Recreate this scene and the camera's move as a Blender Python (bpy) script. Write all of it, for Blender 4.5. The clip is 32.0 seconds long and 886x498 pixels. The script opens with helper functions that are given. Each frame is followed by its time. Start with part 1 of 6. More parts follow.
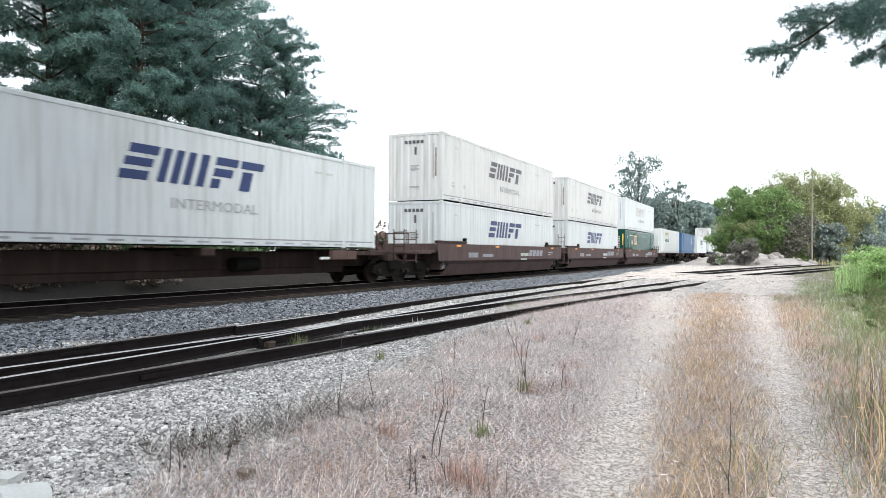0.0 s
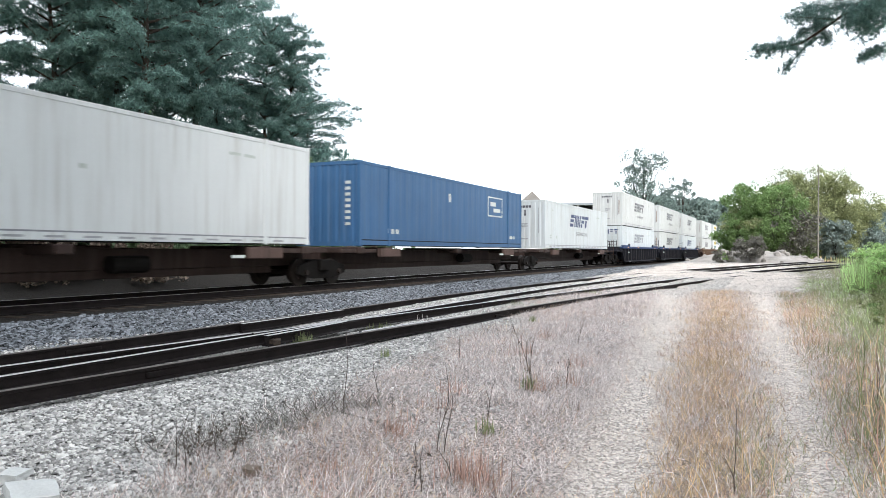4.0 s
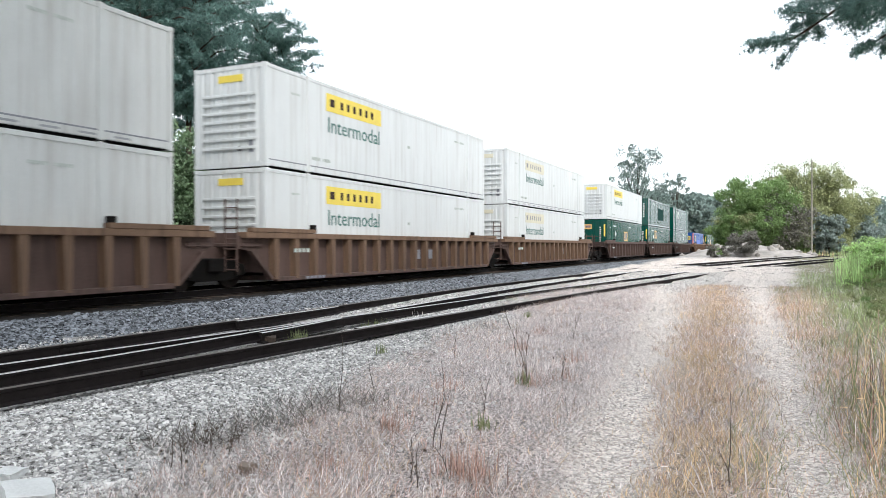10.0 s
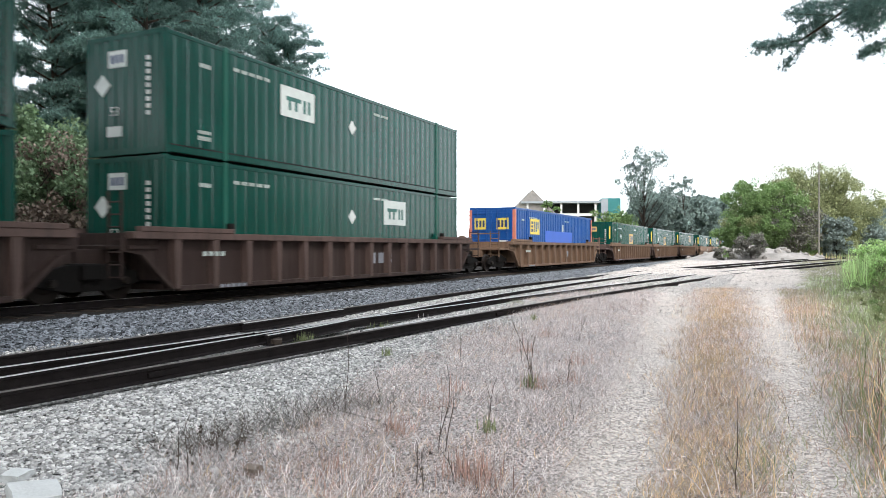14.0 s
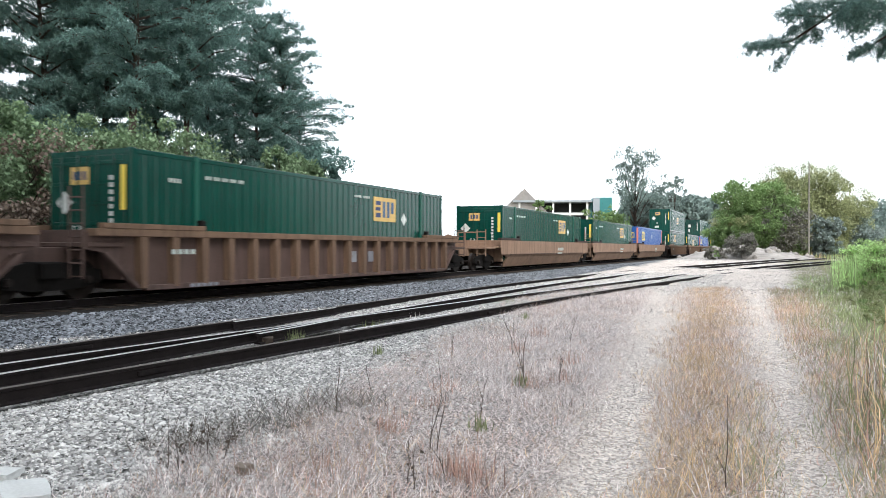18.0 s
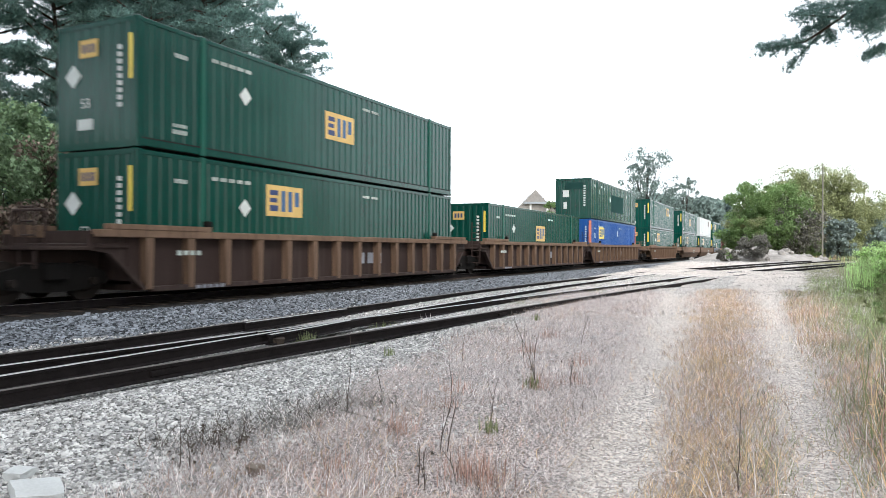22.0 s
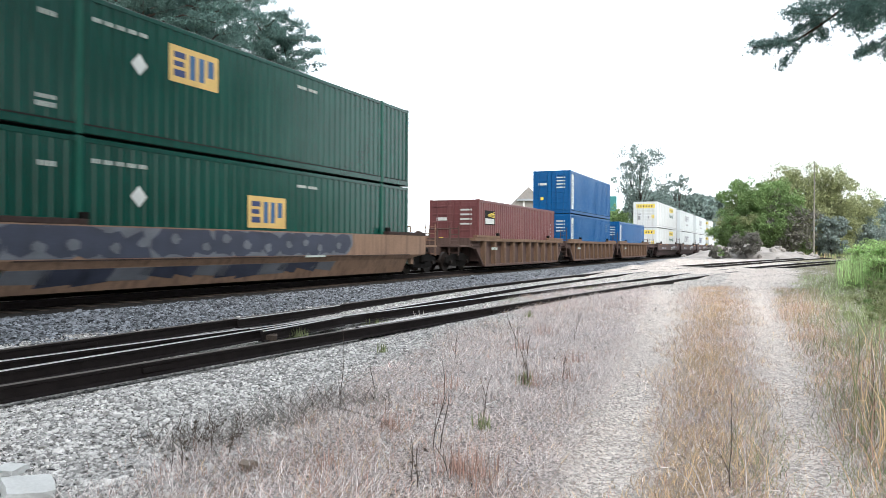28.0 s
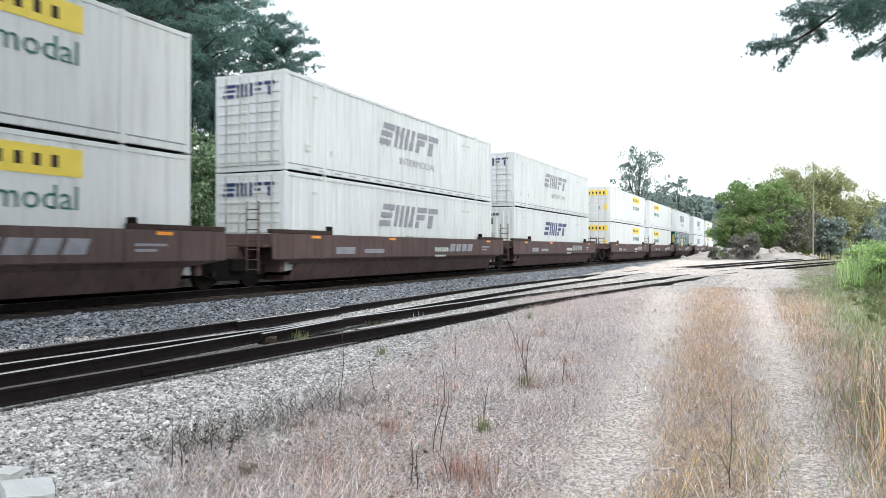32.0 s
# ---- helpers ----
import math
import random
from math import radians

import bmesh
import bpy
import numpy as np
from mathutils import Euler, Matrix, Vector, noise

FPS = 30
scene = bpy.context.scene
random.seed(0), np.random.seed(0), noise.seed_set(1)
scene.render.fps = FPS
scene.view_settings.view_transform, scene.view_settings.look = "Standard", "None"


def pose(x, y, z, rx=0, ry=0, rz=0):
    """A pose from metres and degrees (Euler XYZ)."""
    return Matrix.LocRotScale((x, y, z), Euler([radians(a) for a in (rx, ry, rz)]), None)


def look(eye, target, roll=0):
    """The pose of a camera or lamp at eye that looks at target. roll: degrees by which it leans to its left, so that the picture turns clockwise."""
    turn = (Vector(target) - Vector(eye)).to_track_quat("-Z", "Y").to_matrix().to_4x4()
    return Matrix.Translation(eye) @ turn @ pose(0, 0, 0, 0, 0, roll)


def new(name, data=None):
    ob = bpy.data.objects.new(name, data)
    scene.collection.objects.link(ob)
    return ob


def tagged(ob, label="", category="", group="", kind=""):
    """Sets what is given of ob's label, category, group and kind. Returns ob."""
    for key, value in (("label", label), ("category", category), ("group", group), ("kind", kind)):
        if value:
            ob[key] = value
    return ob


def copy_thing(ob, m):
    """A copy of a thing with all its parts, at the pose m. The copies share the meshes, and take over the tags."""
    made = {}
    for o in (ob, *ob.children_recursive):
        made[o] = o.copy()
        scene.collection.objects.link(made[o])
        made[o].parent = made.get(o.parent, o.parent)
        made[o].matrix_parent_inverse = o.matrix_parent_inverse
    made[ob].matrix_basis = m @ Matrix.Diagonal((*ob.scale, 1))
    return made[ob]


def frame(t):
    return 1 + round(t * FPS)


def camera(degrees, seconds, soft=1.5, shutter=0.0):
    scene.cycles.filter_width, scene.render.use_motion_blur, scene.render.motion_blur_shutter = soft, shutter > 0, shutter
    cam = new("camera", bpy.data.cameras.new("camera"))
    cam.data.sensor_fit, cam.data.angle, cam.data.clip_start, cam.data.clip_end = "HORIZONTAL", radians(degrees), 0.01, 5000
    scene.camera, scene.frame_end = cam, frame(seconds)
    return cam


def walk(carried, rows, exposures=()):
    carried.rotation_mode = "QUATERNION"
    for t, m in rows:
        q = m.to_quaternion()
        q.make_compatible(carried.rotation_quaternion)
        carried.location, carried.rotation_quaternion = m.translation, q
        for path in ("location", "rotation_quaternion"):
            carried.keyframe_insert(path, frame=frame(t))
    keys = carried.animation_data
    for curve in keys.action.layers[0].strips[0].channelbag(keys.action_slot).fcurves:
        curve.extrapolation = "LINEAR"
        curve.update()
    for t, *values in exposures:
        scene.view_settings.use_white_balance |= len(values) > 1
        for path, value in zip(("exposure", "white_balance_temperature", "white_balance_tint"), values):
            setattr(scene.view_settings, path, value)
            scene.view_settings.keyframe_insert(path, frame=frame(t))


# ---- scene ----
# A freight train of stacked containers rolls past a level crossing of gravel sidings.
# x runs along the main line away from the camera, y towards the train, z up; 0 is the ground at the camera.
cam = camera(63.0, 32.0, soft=0.8, shutter=0.17)
EYE = (0.0, 0.0, 1.55)
ROWS = [
    (0.0, 25.15, 0.27, -0.35),
    (0.5, 25.26, 0.21, -0.23),
    (1.0, 25.80, -0.04, -0.12),
    (1.5, 25.79, 0.04, -0.13),
    (2.0, 25.47, 0.06, -0.61),
    (2.5, 25.56, 0.01, -0.58),
    (3.0, 25.64, 0.08, -0.25),
    (3.5, 25.60, 0.13, -0.32),
    (5.5, 25.26, -0.25, -0.10),
    (6.0, 25.34, -0.35, -0.06),
    (6.5, 25.37, -0.31, -0.01),
    (7.0, 25.22, -0.23, 0.22),
    (7.5, 25.23, -0.04, -0.04),
    (8.0, 25.23, -0.20, -0.01),
    (8.5, 25.15, -0.35, 0.08),
    (9.0, 25.08, -0.04, 0.00),
    (9.5, 25.11, -0.12, 0.06),
    (10.0, 25.14, -0.23, -0.01),
    (10.5, 25.27, -0.27, 0.21),
    (11.0, 25.28, -0.05, 0.13),
    (11.5, 25.51, -0.04, 0.19),
    (12.0, 25.48, 0.01, 0.15),
    (12.5, 25.71, 0.09, 0.12),
    (13.0, 25.96, 0.03, 0.07),
    (13.5, 25.66, -0.01, 0.10),
    (14.0, 25.59, -0.03, -0.02),
    (14.5, 25.45, 0.16, -0.21),
    (16.5, 25.28, -0.07, -0.32),
    (17.0, 25.25, -0.47, -0.30),
    (17.5, 25.08, -0.27, -0.31),
    (18.0, 24.95, -0.13, -0.20),
    (18.5, 25.06, -0.29, 0.03),
    (19.0, 24.58, -0.15, 0.08),
    (19.5, 24.58, -0.01, 0.03),
    (20.0, 24.96, 0.06, -0.20),
    (20.5, 25.26, -0.39, -0.15),
    (21.0, 25.46, -0.59, -0.12),
    (21.5, 25.56, -0.14, -0.27),
    (22.0, 25.81, -0.02, -0.28),
    (22.5, 25.91, -0.00, -0.27),
    (23.0, 25.71, -0.01, -0.24),
    (23.5, 25.66, 0.03, -0.32),
    (24.0, 25.55, -0.12, -0.26),
    (24.5, 25.53, -0.25, -0.27),
    (25.0, 25.39, -0.25, -0.46),
    (25.5, 25.65, -0.51, -0.23),
    (27.5, 25.27, -0.28, -0.29),
    (28.0, 25.27, -0.27, -0.37),
    (28.5, 25.28, -0.28, -0.44),
    (29.0, 25.43, -0.35, -0.28),
    (29.5, 25.46, -0.31, -0.27),
    (30.0, 25.26, -0.31, -0.44),
    (30.5, 25.38, -0.30, -0.27),
    (31.0, 25.15, -0.23, -0.21),
    (31.5, 25.26, -0.21, -0.17),
    (32.0, 25.22, -0.13, -0.22),
]
walk(cam, [(t, pose(*EYE, 90 + pitch, roll, yaw - 90)) for t, yaw, pitch, roll in ROWS])

# ---- daylight: a bright overcast sky with a weak hazy sun behind the camera ----
SUN_HIGH, SUN_ROUND = 40.0, 226.0
world = bpy.data.worlds.new("overcast_sky")
scene.world = world
world.use_nodes = True
wn = world.node_tree.nodes
wl = world.node_tree.links
wn.clear()
w_out = wn.new("ShaderNodeOutputWorld")
w_sky = wn.new("ShaderNodeTexSky")
w_sky.sky_type, w_sky.sun_disc = "NISHITA", False
w_sky.sun_elevation, w_sky.sun_rotation = radians(SUN_HIGH), radians(90 - SUN_ROUND)
w_sky.dust_density = 4.0
w_bg1 = wn.new("ShaderNodeBackground")
w_bg1.inputs["Strength"].default_value = 0.06
w_bg2 = wn.new("ShaderNodeBackground")
w_bg2.inputs["Color"].default_value = (0.91, 0.962, 1.02, 1)
w_bg2.inputs["Strength"].default_value = 1.78
w_add = wn.new("ShaderNodeAddShader")
wl.new(w_sky.outputs[0], w_bg1.inputs[0])
wl.new(w_bg1.outputs[0], w_add.inputs[0])
wl.new(w_bg2.outputs[0], w_add.inputs[1])
wl.new(w_add.outputs[0], w_out.inputs[0])
sun = new("sun", bpy.data.lights.new("sun", "SUN"))
sun.data.energy, sun.data.angle, sun.data.color = 2.2, radians(14), (1.0, 0.97, 0.93)
sun.matrix_world = look((0, 0, 60), (-60 * math.cos(radians(SUN_ROUND)) / math.tan(radians(SUN_HIGH)), -60 * math.sin(radians(SUN_ROUND)) / math.tan(radians(SUN_HIGH)), 0))


# ---- materials ----
def mat(name, color, rough=0.7, vary=0.25, scale=3.0, fine=40.0, bump=0.1, metal=0.0, dirt=None, dirt_amount=0.0, streak=0.0, per_piece=0.0, island=0.0, coord="Object", depth=0.01, leaf=0.0, shine=0.5):
    """A painted, rusty, earthy or leafy surface: base colour with broad and fine variation, dirt with a shape, bump."""
    m = bpy.data.materials.new(name)
    m.use_nodes = True
    n, l = m.node_tree.nodes, m.node_tree.links
    bsdf = n["Principled BSDF"]
    bsdf.inputs["Roughness"].default_value = rough
    bsdf.inputs["Metallic"].default_value = metal
    bsdf.inputs["Specular IOR Level"].default_value = shine
    tex = n.new("ShaderNodeTexCoord")
    big = n.new("ShaderNodeTexNoise")
    big.inputs["Scale"].default_value, big.inputs["Detail"].default_value = scale, 5
    small = n.new("ShaderNodeTexNoise")
    small.inputs["Scale"].default_value, small.inputs["Detail"].default_value = fine, 3
    l.new(tex.outputs[coord], big.inputs["Vector"])
    l.new(tex.outputs[coord], small.inputs["Vector"])
    add = n.new("ShaderNodeMath")
    add.operation = "MULTIPLY_ADD"
    add.inputs[1].default_value = 0.6
    l.new(small.outputs["Fac"], add.inputs[0])
    l.new(big.outputs["Fac"], add.inputs[2])
    ramp = n.new("ShaderNodeMapRange")
    ramp.inputs["From Min"].default_value, ramp.inputs["From Max"].default_value = 0.5, 1.1
    ramp.inputs["To Min"].default_value, ramp.inputs["To Max"].default_value = 1 - vary, 1 + vary
    l.new(add.outputs[0], ramp.inputs["Value"])
    value = ramp.outputs[0]
    if per_piece or island:
        src = n.new("ShaderNodeObjectInfo").outputs["Random"] if per_piece else n.new("ShaderNodeNewGeometry").outputs["Random Per Island"]
        spread = per_piece or island
        r2 = n.new("ShaderNodeMapRange")
        r2.inputs["To Min"].default_value, r2.inputs["To Max"].default_value = 1 - spread, 1 + spread
        l.new(src, r2.inputs["Value"])
        mul = n.new("ShaderNodeMath")
        mul.operation = "MULTIPLY"
        l.new(value, mul.inputs[0])
        l.new(r2.outputs[0], mul.inputs[1])
        value = mul.outputs[0]
    tint = n.new("ShaderNodeMix")
    tint.data_type, tint.blend_type = "RGBA", "MULTIPLY"
    tint.inputs[0].default_value = 1.0
    tint.inputs[6].default_value = (*color, 1)
    l.new(value, tint.inputs[7])
    out = tint.outputs[2]
    if dirt:
        mask = n.new("ShaderNodeTexNoise")
        mask.inputs["Scale"].default_value, mask.inputs["Detail"].default_value = 1.3, 8
        mp = n.new("ShaderNodeMapping")
        mp.inputs["Scale"].default_value = (1 + 5 * streak, 1 + 5 * streak, 1 - 0.8 * streak)
        l.new(tex.outputs[coord], mp.inputs["Vector"])
        l.new(mp.outputs[0], mask.inputs["Vector"])
        cut = n.new("ShaderNodeMapRange")
        cut.inputs["From Min"].default_value, cut.inputs["From Max"].default_value = 0.48, 0.72
        cut.inputs["To Max"].default_value = dirt_amount
        l.new(mask.outputs["Fac"], cut.inputs["Value"])
        mix = n.new("ShaderNodeMix")
        mix.data_type = "RGBA"
        mix.inputs[7].default_value = (*dirt, 1)
        l.new(cut.outputs[0], mix.inputs[0])
        l.new(out, mix.inputs[6])
        out = mix.outputs[2]
    l.new(out, bsdf.inputs["Base Color"])
    if leaf:
        thin = n.new("ShaderNodeBsdfTranslucent")
        both = n.new("ShaderNodeMixShader")
        both.inputs[0].default_value = leaf
        l.new(out, thin.inputs["Color"])
        l.new(bsdf.outputs[0], both.inputs[1])
        l.new(thin.outputs[0], both.inputs[2])
        l.new(both.outputs[0], n["Material Output"].inputs["Surface"])
    if bump:
        b = n.new("ShaderNodeBump")
        b.inputs["Strength"].default_value, b.inputs["Distance"].default_value = bump, depth
        l.new(add.outputs[0], b.inputs["Height"])
        l.new(b.outputs[0], bsdf.inputs["Normal"])
    return m


M = {
    "white": mat("white_container_paint", (0.62, 0.65, 0.66), 0.38, 0.05, 0.7, 30, 0.05, dirt=(0.38, 0.37, 0.35), dirt_amount=0.45, streak=0.95, coord="Object"),
    "green": mat("green_container_paint", (0.001, 0.05, 0.037), 0.22, 0.2, 0.8, 30, 0.05, dirt=(0.008, 0.075, 0.057), dirt_amount=0.55, streak=0.95, shine=0.45),
    "post_green": mat("lighter_green_post_paint", (0.012, 0.095, 0.068), 0.35, 0.15, 0.8, 30, 0.05, shine=0.2),
    "matte_green": mat("matte_green_overpaint", (0.018, 0.055, 0.05), 0.85, 0.15, 0.8, 30, 0.05, shine=0.04),
    "blue": mat("blue_container_paint", (0.01, 0.075, 0.29), 0.3, 0.15, 0.8, 30, 0.05, dirt=(0.04, 0.115, 0.28), dirt_amount=0.5, streak=0.95, shine=0.35),
    "slate_blue": mat("slate_blue_container_paint", (0.045, 0.12, 0.25), 0.45, 0.12, 0.8, 30, 0.05, dirt=(0.1, 0.15, 0.22), dirt_amount=0.5, streak=0.9, shine=0.2),
    "sea_blue": mat("sea_blue_container_paint", (0.001, 0.085, 0.26), 0.3, 0.15, 0.8, 30, 0.05, dirt=(0.006, 0.115, 0.28), dirt_amount=0.5, streak=0.95, shine=0.4),
    "red": mat("oxide_red_container_paint", (0.15, 0.054, 0.056), 0.4, 0.18, 0.8, 30, 0.05, dirt=(0.19, 0.1, 0.095), dirt_amount=0.5, streak=0.95, shine=0.3),
    "car_brown": mat("brown_car_paint", (0.105, 0.07, 0.061), 0.75, 0.25, 0.8, 25, 0.12, dirt=(0.045, 0.033, 0.03), dirt_amount=0.6, streak=0.85, shine=0.15),
    "car_grey": mat("grey_brown_car_paint", (0.098, 0.07, 0.067), 0.75, 0.25, 0.8, 25, 0.12, dirt=(0.04, 0.03, 0.029), dirt_amount=0.6, streak=0.85, shine=0.15),
    "car_tan": mat("tan_car_paint", (0.175, 0.112, 0.076), 0.75, 0.22, 0.8, 25, 0.12, dirt=(0.08, 0.053, 0.04), dirt_amount=0.7, streak=0.85, shine=0.15),
    "car_dark": mat("dark_brown_car_paint", (0.042, 0.028, 0.025), 0.75, 0.25, 0.8, 25, 0.12, dirt=(0.08, 0.06, 0.052), dirt_amount=0.5, streak=0.85, shine=0.15),
    "car_blue": mat("dark_blue_car_paint", (0.017, 0.018, 0.025), 0.75, 0.2, 0.8, 25, 0.12, dirt=(0.04, 0.036, 0.034), dirt_amount=0.6, streak=0.85, shine=0.15),
    "truck": mat("grimy_cast_steel", (0.009, 0.008, 0.0075), 0.85, 0.35, 3, 30, 0.3, shine=0.1),
    "wheel": mat("worn_wheel_steel", (0.022, 0.017, 0.015), 0.6, 0.3, 3, 30, 0.1, metal=0.2, shine=0.15),
    "steel": mat("galvanised_steel", (0.45, 0.45, 0.44), 0.5, 0.2, 3, 30, 0.1, metal=0.5),
    "black": mat("black_rubber_and_shade_gap", (0.015, 0.015, 0.015), 0.8, 0.2, shine=0.15),
    "navy": mat("navy_lettering", (0.02, 0.04, 0.13), 0.5, 0.15, 4, 60, 0),
    "faded": mat("faded_grey_lettering", (0.22, 0.23, 0.26), 0.5, 0.25, 4, 60, 0),
    "grey_ink": mat("grey_lettering", (0.3, 0.31, 0.33), 0.5, 0.2, 4, 60, 0),
    "teal_ink": mat("dark_teal_lettering", (0.02, 0.12, 0.1), 0.5, 0.2, 4, 60, 0),
    "yellow": mat("yellow_placard", (0.75, 0.59, 0.09), 0.5, 0.1, 3, 60, 0),
    "pale_yellow": mat("sun_faded_yellow_placard", (0.62, 0.59, 0.46), 0.5, 0.12, 3, 60, 0),
    "car_mid": mat("grey_tan_car_paint", (0.26, 0.17, 0.12), 0.75, 0.25, 0.8, 25, 0.12, dirt=(0.1, 0.068, 0.055), dirt_amount=0.6, streak=0.85, shine=0.15),
    "amber": mat("faded_amber_placard", (0.62, 0.42, 0.14), 0.5, 0.15, 3, 60, 0),
    "white_ink": mat("white_markings", (0.58, 0.62, 0.6), 0.5, 0.15, 3, 60, 0),
    "salmon": mat("faded_salmon_paint", (0.62, 0.2, 0.13), 0.5, 0.15, 1.5, 40, 0.05),
    "orange": mat("orange_reflector", (0.8, 0.3, 0.03), 0.4, 0.1),
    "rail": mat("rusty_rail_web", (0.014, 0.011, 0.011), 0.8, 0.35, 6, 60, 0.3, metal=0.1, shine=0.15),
    "rail_head": mat("polished_rail_head", (0.5, 0.49, 0.48), 0.36, 0.15, 6, 60, 0.05, metal=0.75),
    "tie": mat("weathered_timber_tie", (0.07, 0.055, 0.045), 0.9, 0.35, 4, 40, 0.5, per_piece=0.3, shine=0.15),
    "ballast": mat("grey_ballast_stone", (0.18, 0.194, 0.214), 0.85, 0.2, 2, 60, 0.3, island=0.85, shine=0.15),
    "gravel": mat("pale_limestone_gravel", (0.5, 0.49, 0.475), 0.9, 0.2, 2, 60, 0.3, island=0.58, shine=0.15),
    "block": mat("broken_white_concrete", (0.55, 0.56, 0.55), 0.9, 0.12, 5, 50, 0.5),
    "dry": mat("dry_grey_grass", (0.63, 0.58, 0.565), 0.9, 0.2, 0.6, 20, 0, island=0.85, leaf=0.15, shine=0.2),
    "straw": mat("golden_straw_grass", (0.64, 0.485, 0.3), 0.9, 0.15, 0.6, 20, 0, island=0.65, leaf=0.2, shine=0.2),
    "rusty": mat("rust_red_dead_weed", (0.5, 0.325, 0.265), 0.9, 0.15, 0.6, 20, 0, island=0.6, leaf=0.2, shine=0.2),
    "stem": mat("dark_dead_stem", (0.09, 0.07, 0.055), 0.9, 0.2, 3, 30, 0),
    "grass": mat("fresh_green_grass", (0.53, 0.7, 0.34), 0.8, 0.2, 0.6, 20, 0, island=0.45, leaf=0.45, shine=0.2),
    "olive": mat("olive_weed_grass", (0.26, 0.295, 0.15), 0.8, 0.2, 0.6, 20, 0, island=0.45, leaf=0.35, shine=0.2),
    "pine": mat("dark_pine_needles", (0.135, 0.235, 0.215), 0.7, 0.35, 0.5, 5, 0, island=0.45, leaf=0.3, shine=0.25),
    "vine": mat("vine_covered_shrub_leaves", (0.19, 0.28, 0.16), 0.6, 0.35, 0.5, 4, 0, island=0.35, leaf=0.3, shine=0.3),
    "dead_vine": mat("dead_brown_vine_leaves", (0.24, 0.19, 0.155), 0.8, 0.3, 0.3, 4, 0, island=0.45, leaf=0.1, shine=0.2),
    "bush": mat("yellow_green_bush_leaves", (0.33, 0.36, 0.19), 0.6, 0.35, 0.25, 3, 0, island=0.35, leaf=0.35, shine=0.3),
    # the haze of distance is put into this paler, bluish leaf colour
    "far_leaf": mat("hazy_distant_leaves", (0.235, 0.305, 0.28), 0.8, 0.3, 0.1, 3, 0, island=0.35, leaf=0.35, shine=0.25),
    "bush_green": mat("mid_green_bush_leaves", (0.2, 0.3, 0.12), 0.6, 0.35, 0.25, 3, 0, island=0.35, leaf=0.35, shine=0.3),
    "grey_twig": mat("greyed_dead_brush", (0.185, 0.18, 0.155), 0.85, 0.3, 0.3, 4, 0, island=0.5, leaf=0.2),
    "heap": mat("pale_rubble_and_dirt", (0.3, 0.28, 0.26), 0.95, 0.35, 1, 12, 0.6, depth=0.08),
    "spray": mat("dark_blue_grey_spray_paint", (0.035, 0.043, 0.07), 0.6, 0.3, 2, 30, 0),
    "bright_blue": mat("fresh_blue_paint_patch", (0.02, 0.11, 0.55), 0.45, 0.1, 0.8, 30, 0),
    "bark": mat("pine_bark", (0.055, 0.044, 0.037), 0.9, 0.3, 3, 20, 0.5, shine=0.15),
    "wood_pole": mat("weathered_pole_wood", (0.22, 0.205, 0.18), 0.9, 0.25, 3, 30, 0.3),
    "soil": mat("bare_brown_soil", (0.2, 0.16, 0.13), 0.95, 0.3, 1, 12, 0.5, depth=0.05),
    "teal_wall": mat("teal_metal_siding", (0.03, 0.2, 0.2), 0.5, 0.15, 0.4, 10, 0),
    "grey_wall": mat("grey_metal_siding", (0.3, 0.33, 0.36), 0.5, 0.15, 0.4, 10, 0),
    "white_wall": mat("white_painted_steel", (0.7, 0.7, 0.68), 0.5, 0.1, 0.4, 10, 0),
    "brown_roof": mat("brown_shingle_roof", (0.25, 0.235, 0.22), 0.9, 0.2, 2, 30, 0.2),
    "fine_gravel": mat("fine_pale_gravel", (0.56, 0.525, 0.495), 0.9, 0.2, 2, 60, 0.3, island=0.45, shine=0.15),
    # lightened for haze too, in the colour itself
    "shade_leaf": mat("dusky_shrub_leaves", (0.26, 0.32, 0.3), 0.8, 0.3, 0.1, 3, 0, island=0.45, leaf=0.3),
    "pale_spray": mat("pale_blue_grey_spray_paint", (0.12, 0.132, 0.155), 0.6, 0.3, 2, 30, 0),
    "dull_head": mat("rust_dulled_rail_head", (0.1, 0.088, 0.08), 0.6, 0.3, 6, 60, 0.1, metal=0.3),
    "soft_ink": mat("chalky_small_lettering", (0.42, 0.47, 0.44), 0.6, 0.25, 8, 60, 0),
    "cool_white": mat("cool_white_container_paint", (0.58, 0.625, 0.645), 0.38, 0.05, 0.7, 30, 0.05, dirt=(0.34, 0.33, 0.31), dirt_amount=0.5, streak=0.95),
    "warm_white": mat("weathered_beige_white_container_paint", (0.575, 0.595, 0.592), 0.42, 0.07, 0.7, 30, 0.05, dirt=(0.38, 0.365, 0.35), dirt_amount=0.5, streak=0.95),
    "charcoal": mat("charcoal_lettering", (0.075, 0.075, 0.09), 0.5, 0.2, 4, 60, 0),
    "pale_ink": mat("sun_bleached_lettering", (0.42, 0.41, 0.4), 0.5, 0.2, 4, 60, 0),
    "rust": mat("rust_streak", (0.27, 0.215, 0.18), 0.85, 0.4, 4, 40, 0.1),
    "chord_blue": mat("worn_blue_chord_paint", (0.03, 0.06, 0.15), 0.7, 0.25, 0.8, 25, 0.12, dirt=(0.06, 0.055, 0.052), dirt_amount=0.7, streak=0.5, shine=0.15),
    "glossy_green": mat("glossy_green_container_paint", (0.003, 0.05, 0.038), 0.2, 0.2, 0.8, 30, 0.05, dirt=(0.02, 0.085, 0.068), dirt_amount=0.5, streak=0.97, shine=1.0),
    "dark_in": mat("dark_building_interior", (0.03, 0.03, 0.03), 0.9, 0.2),
}


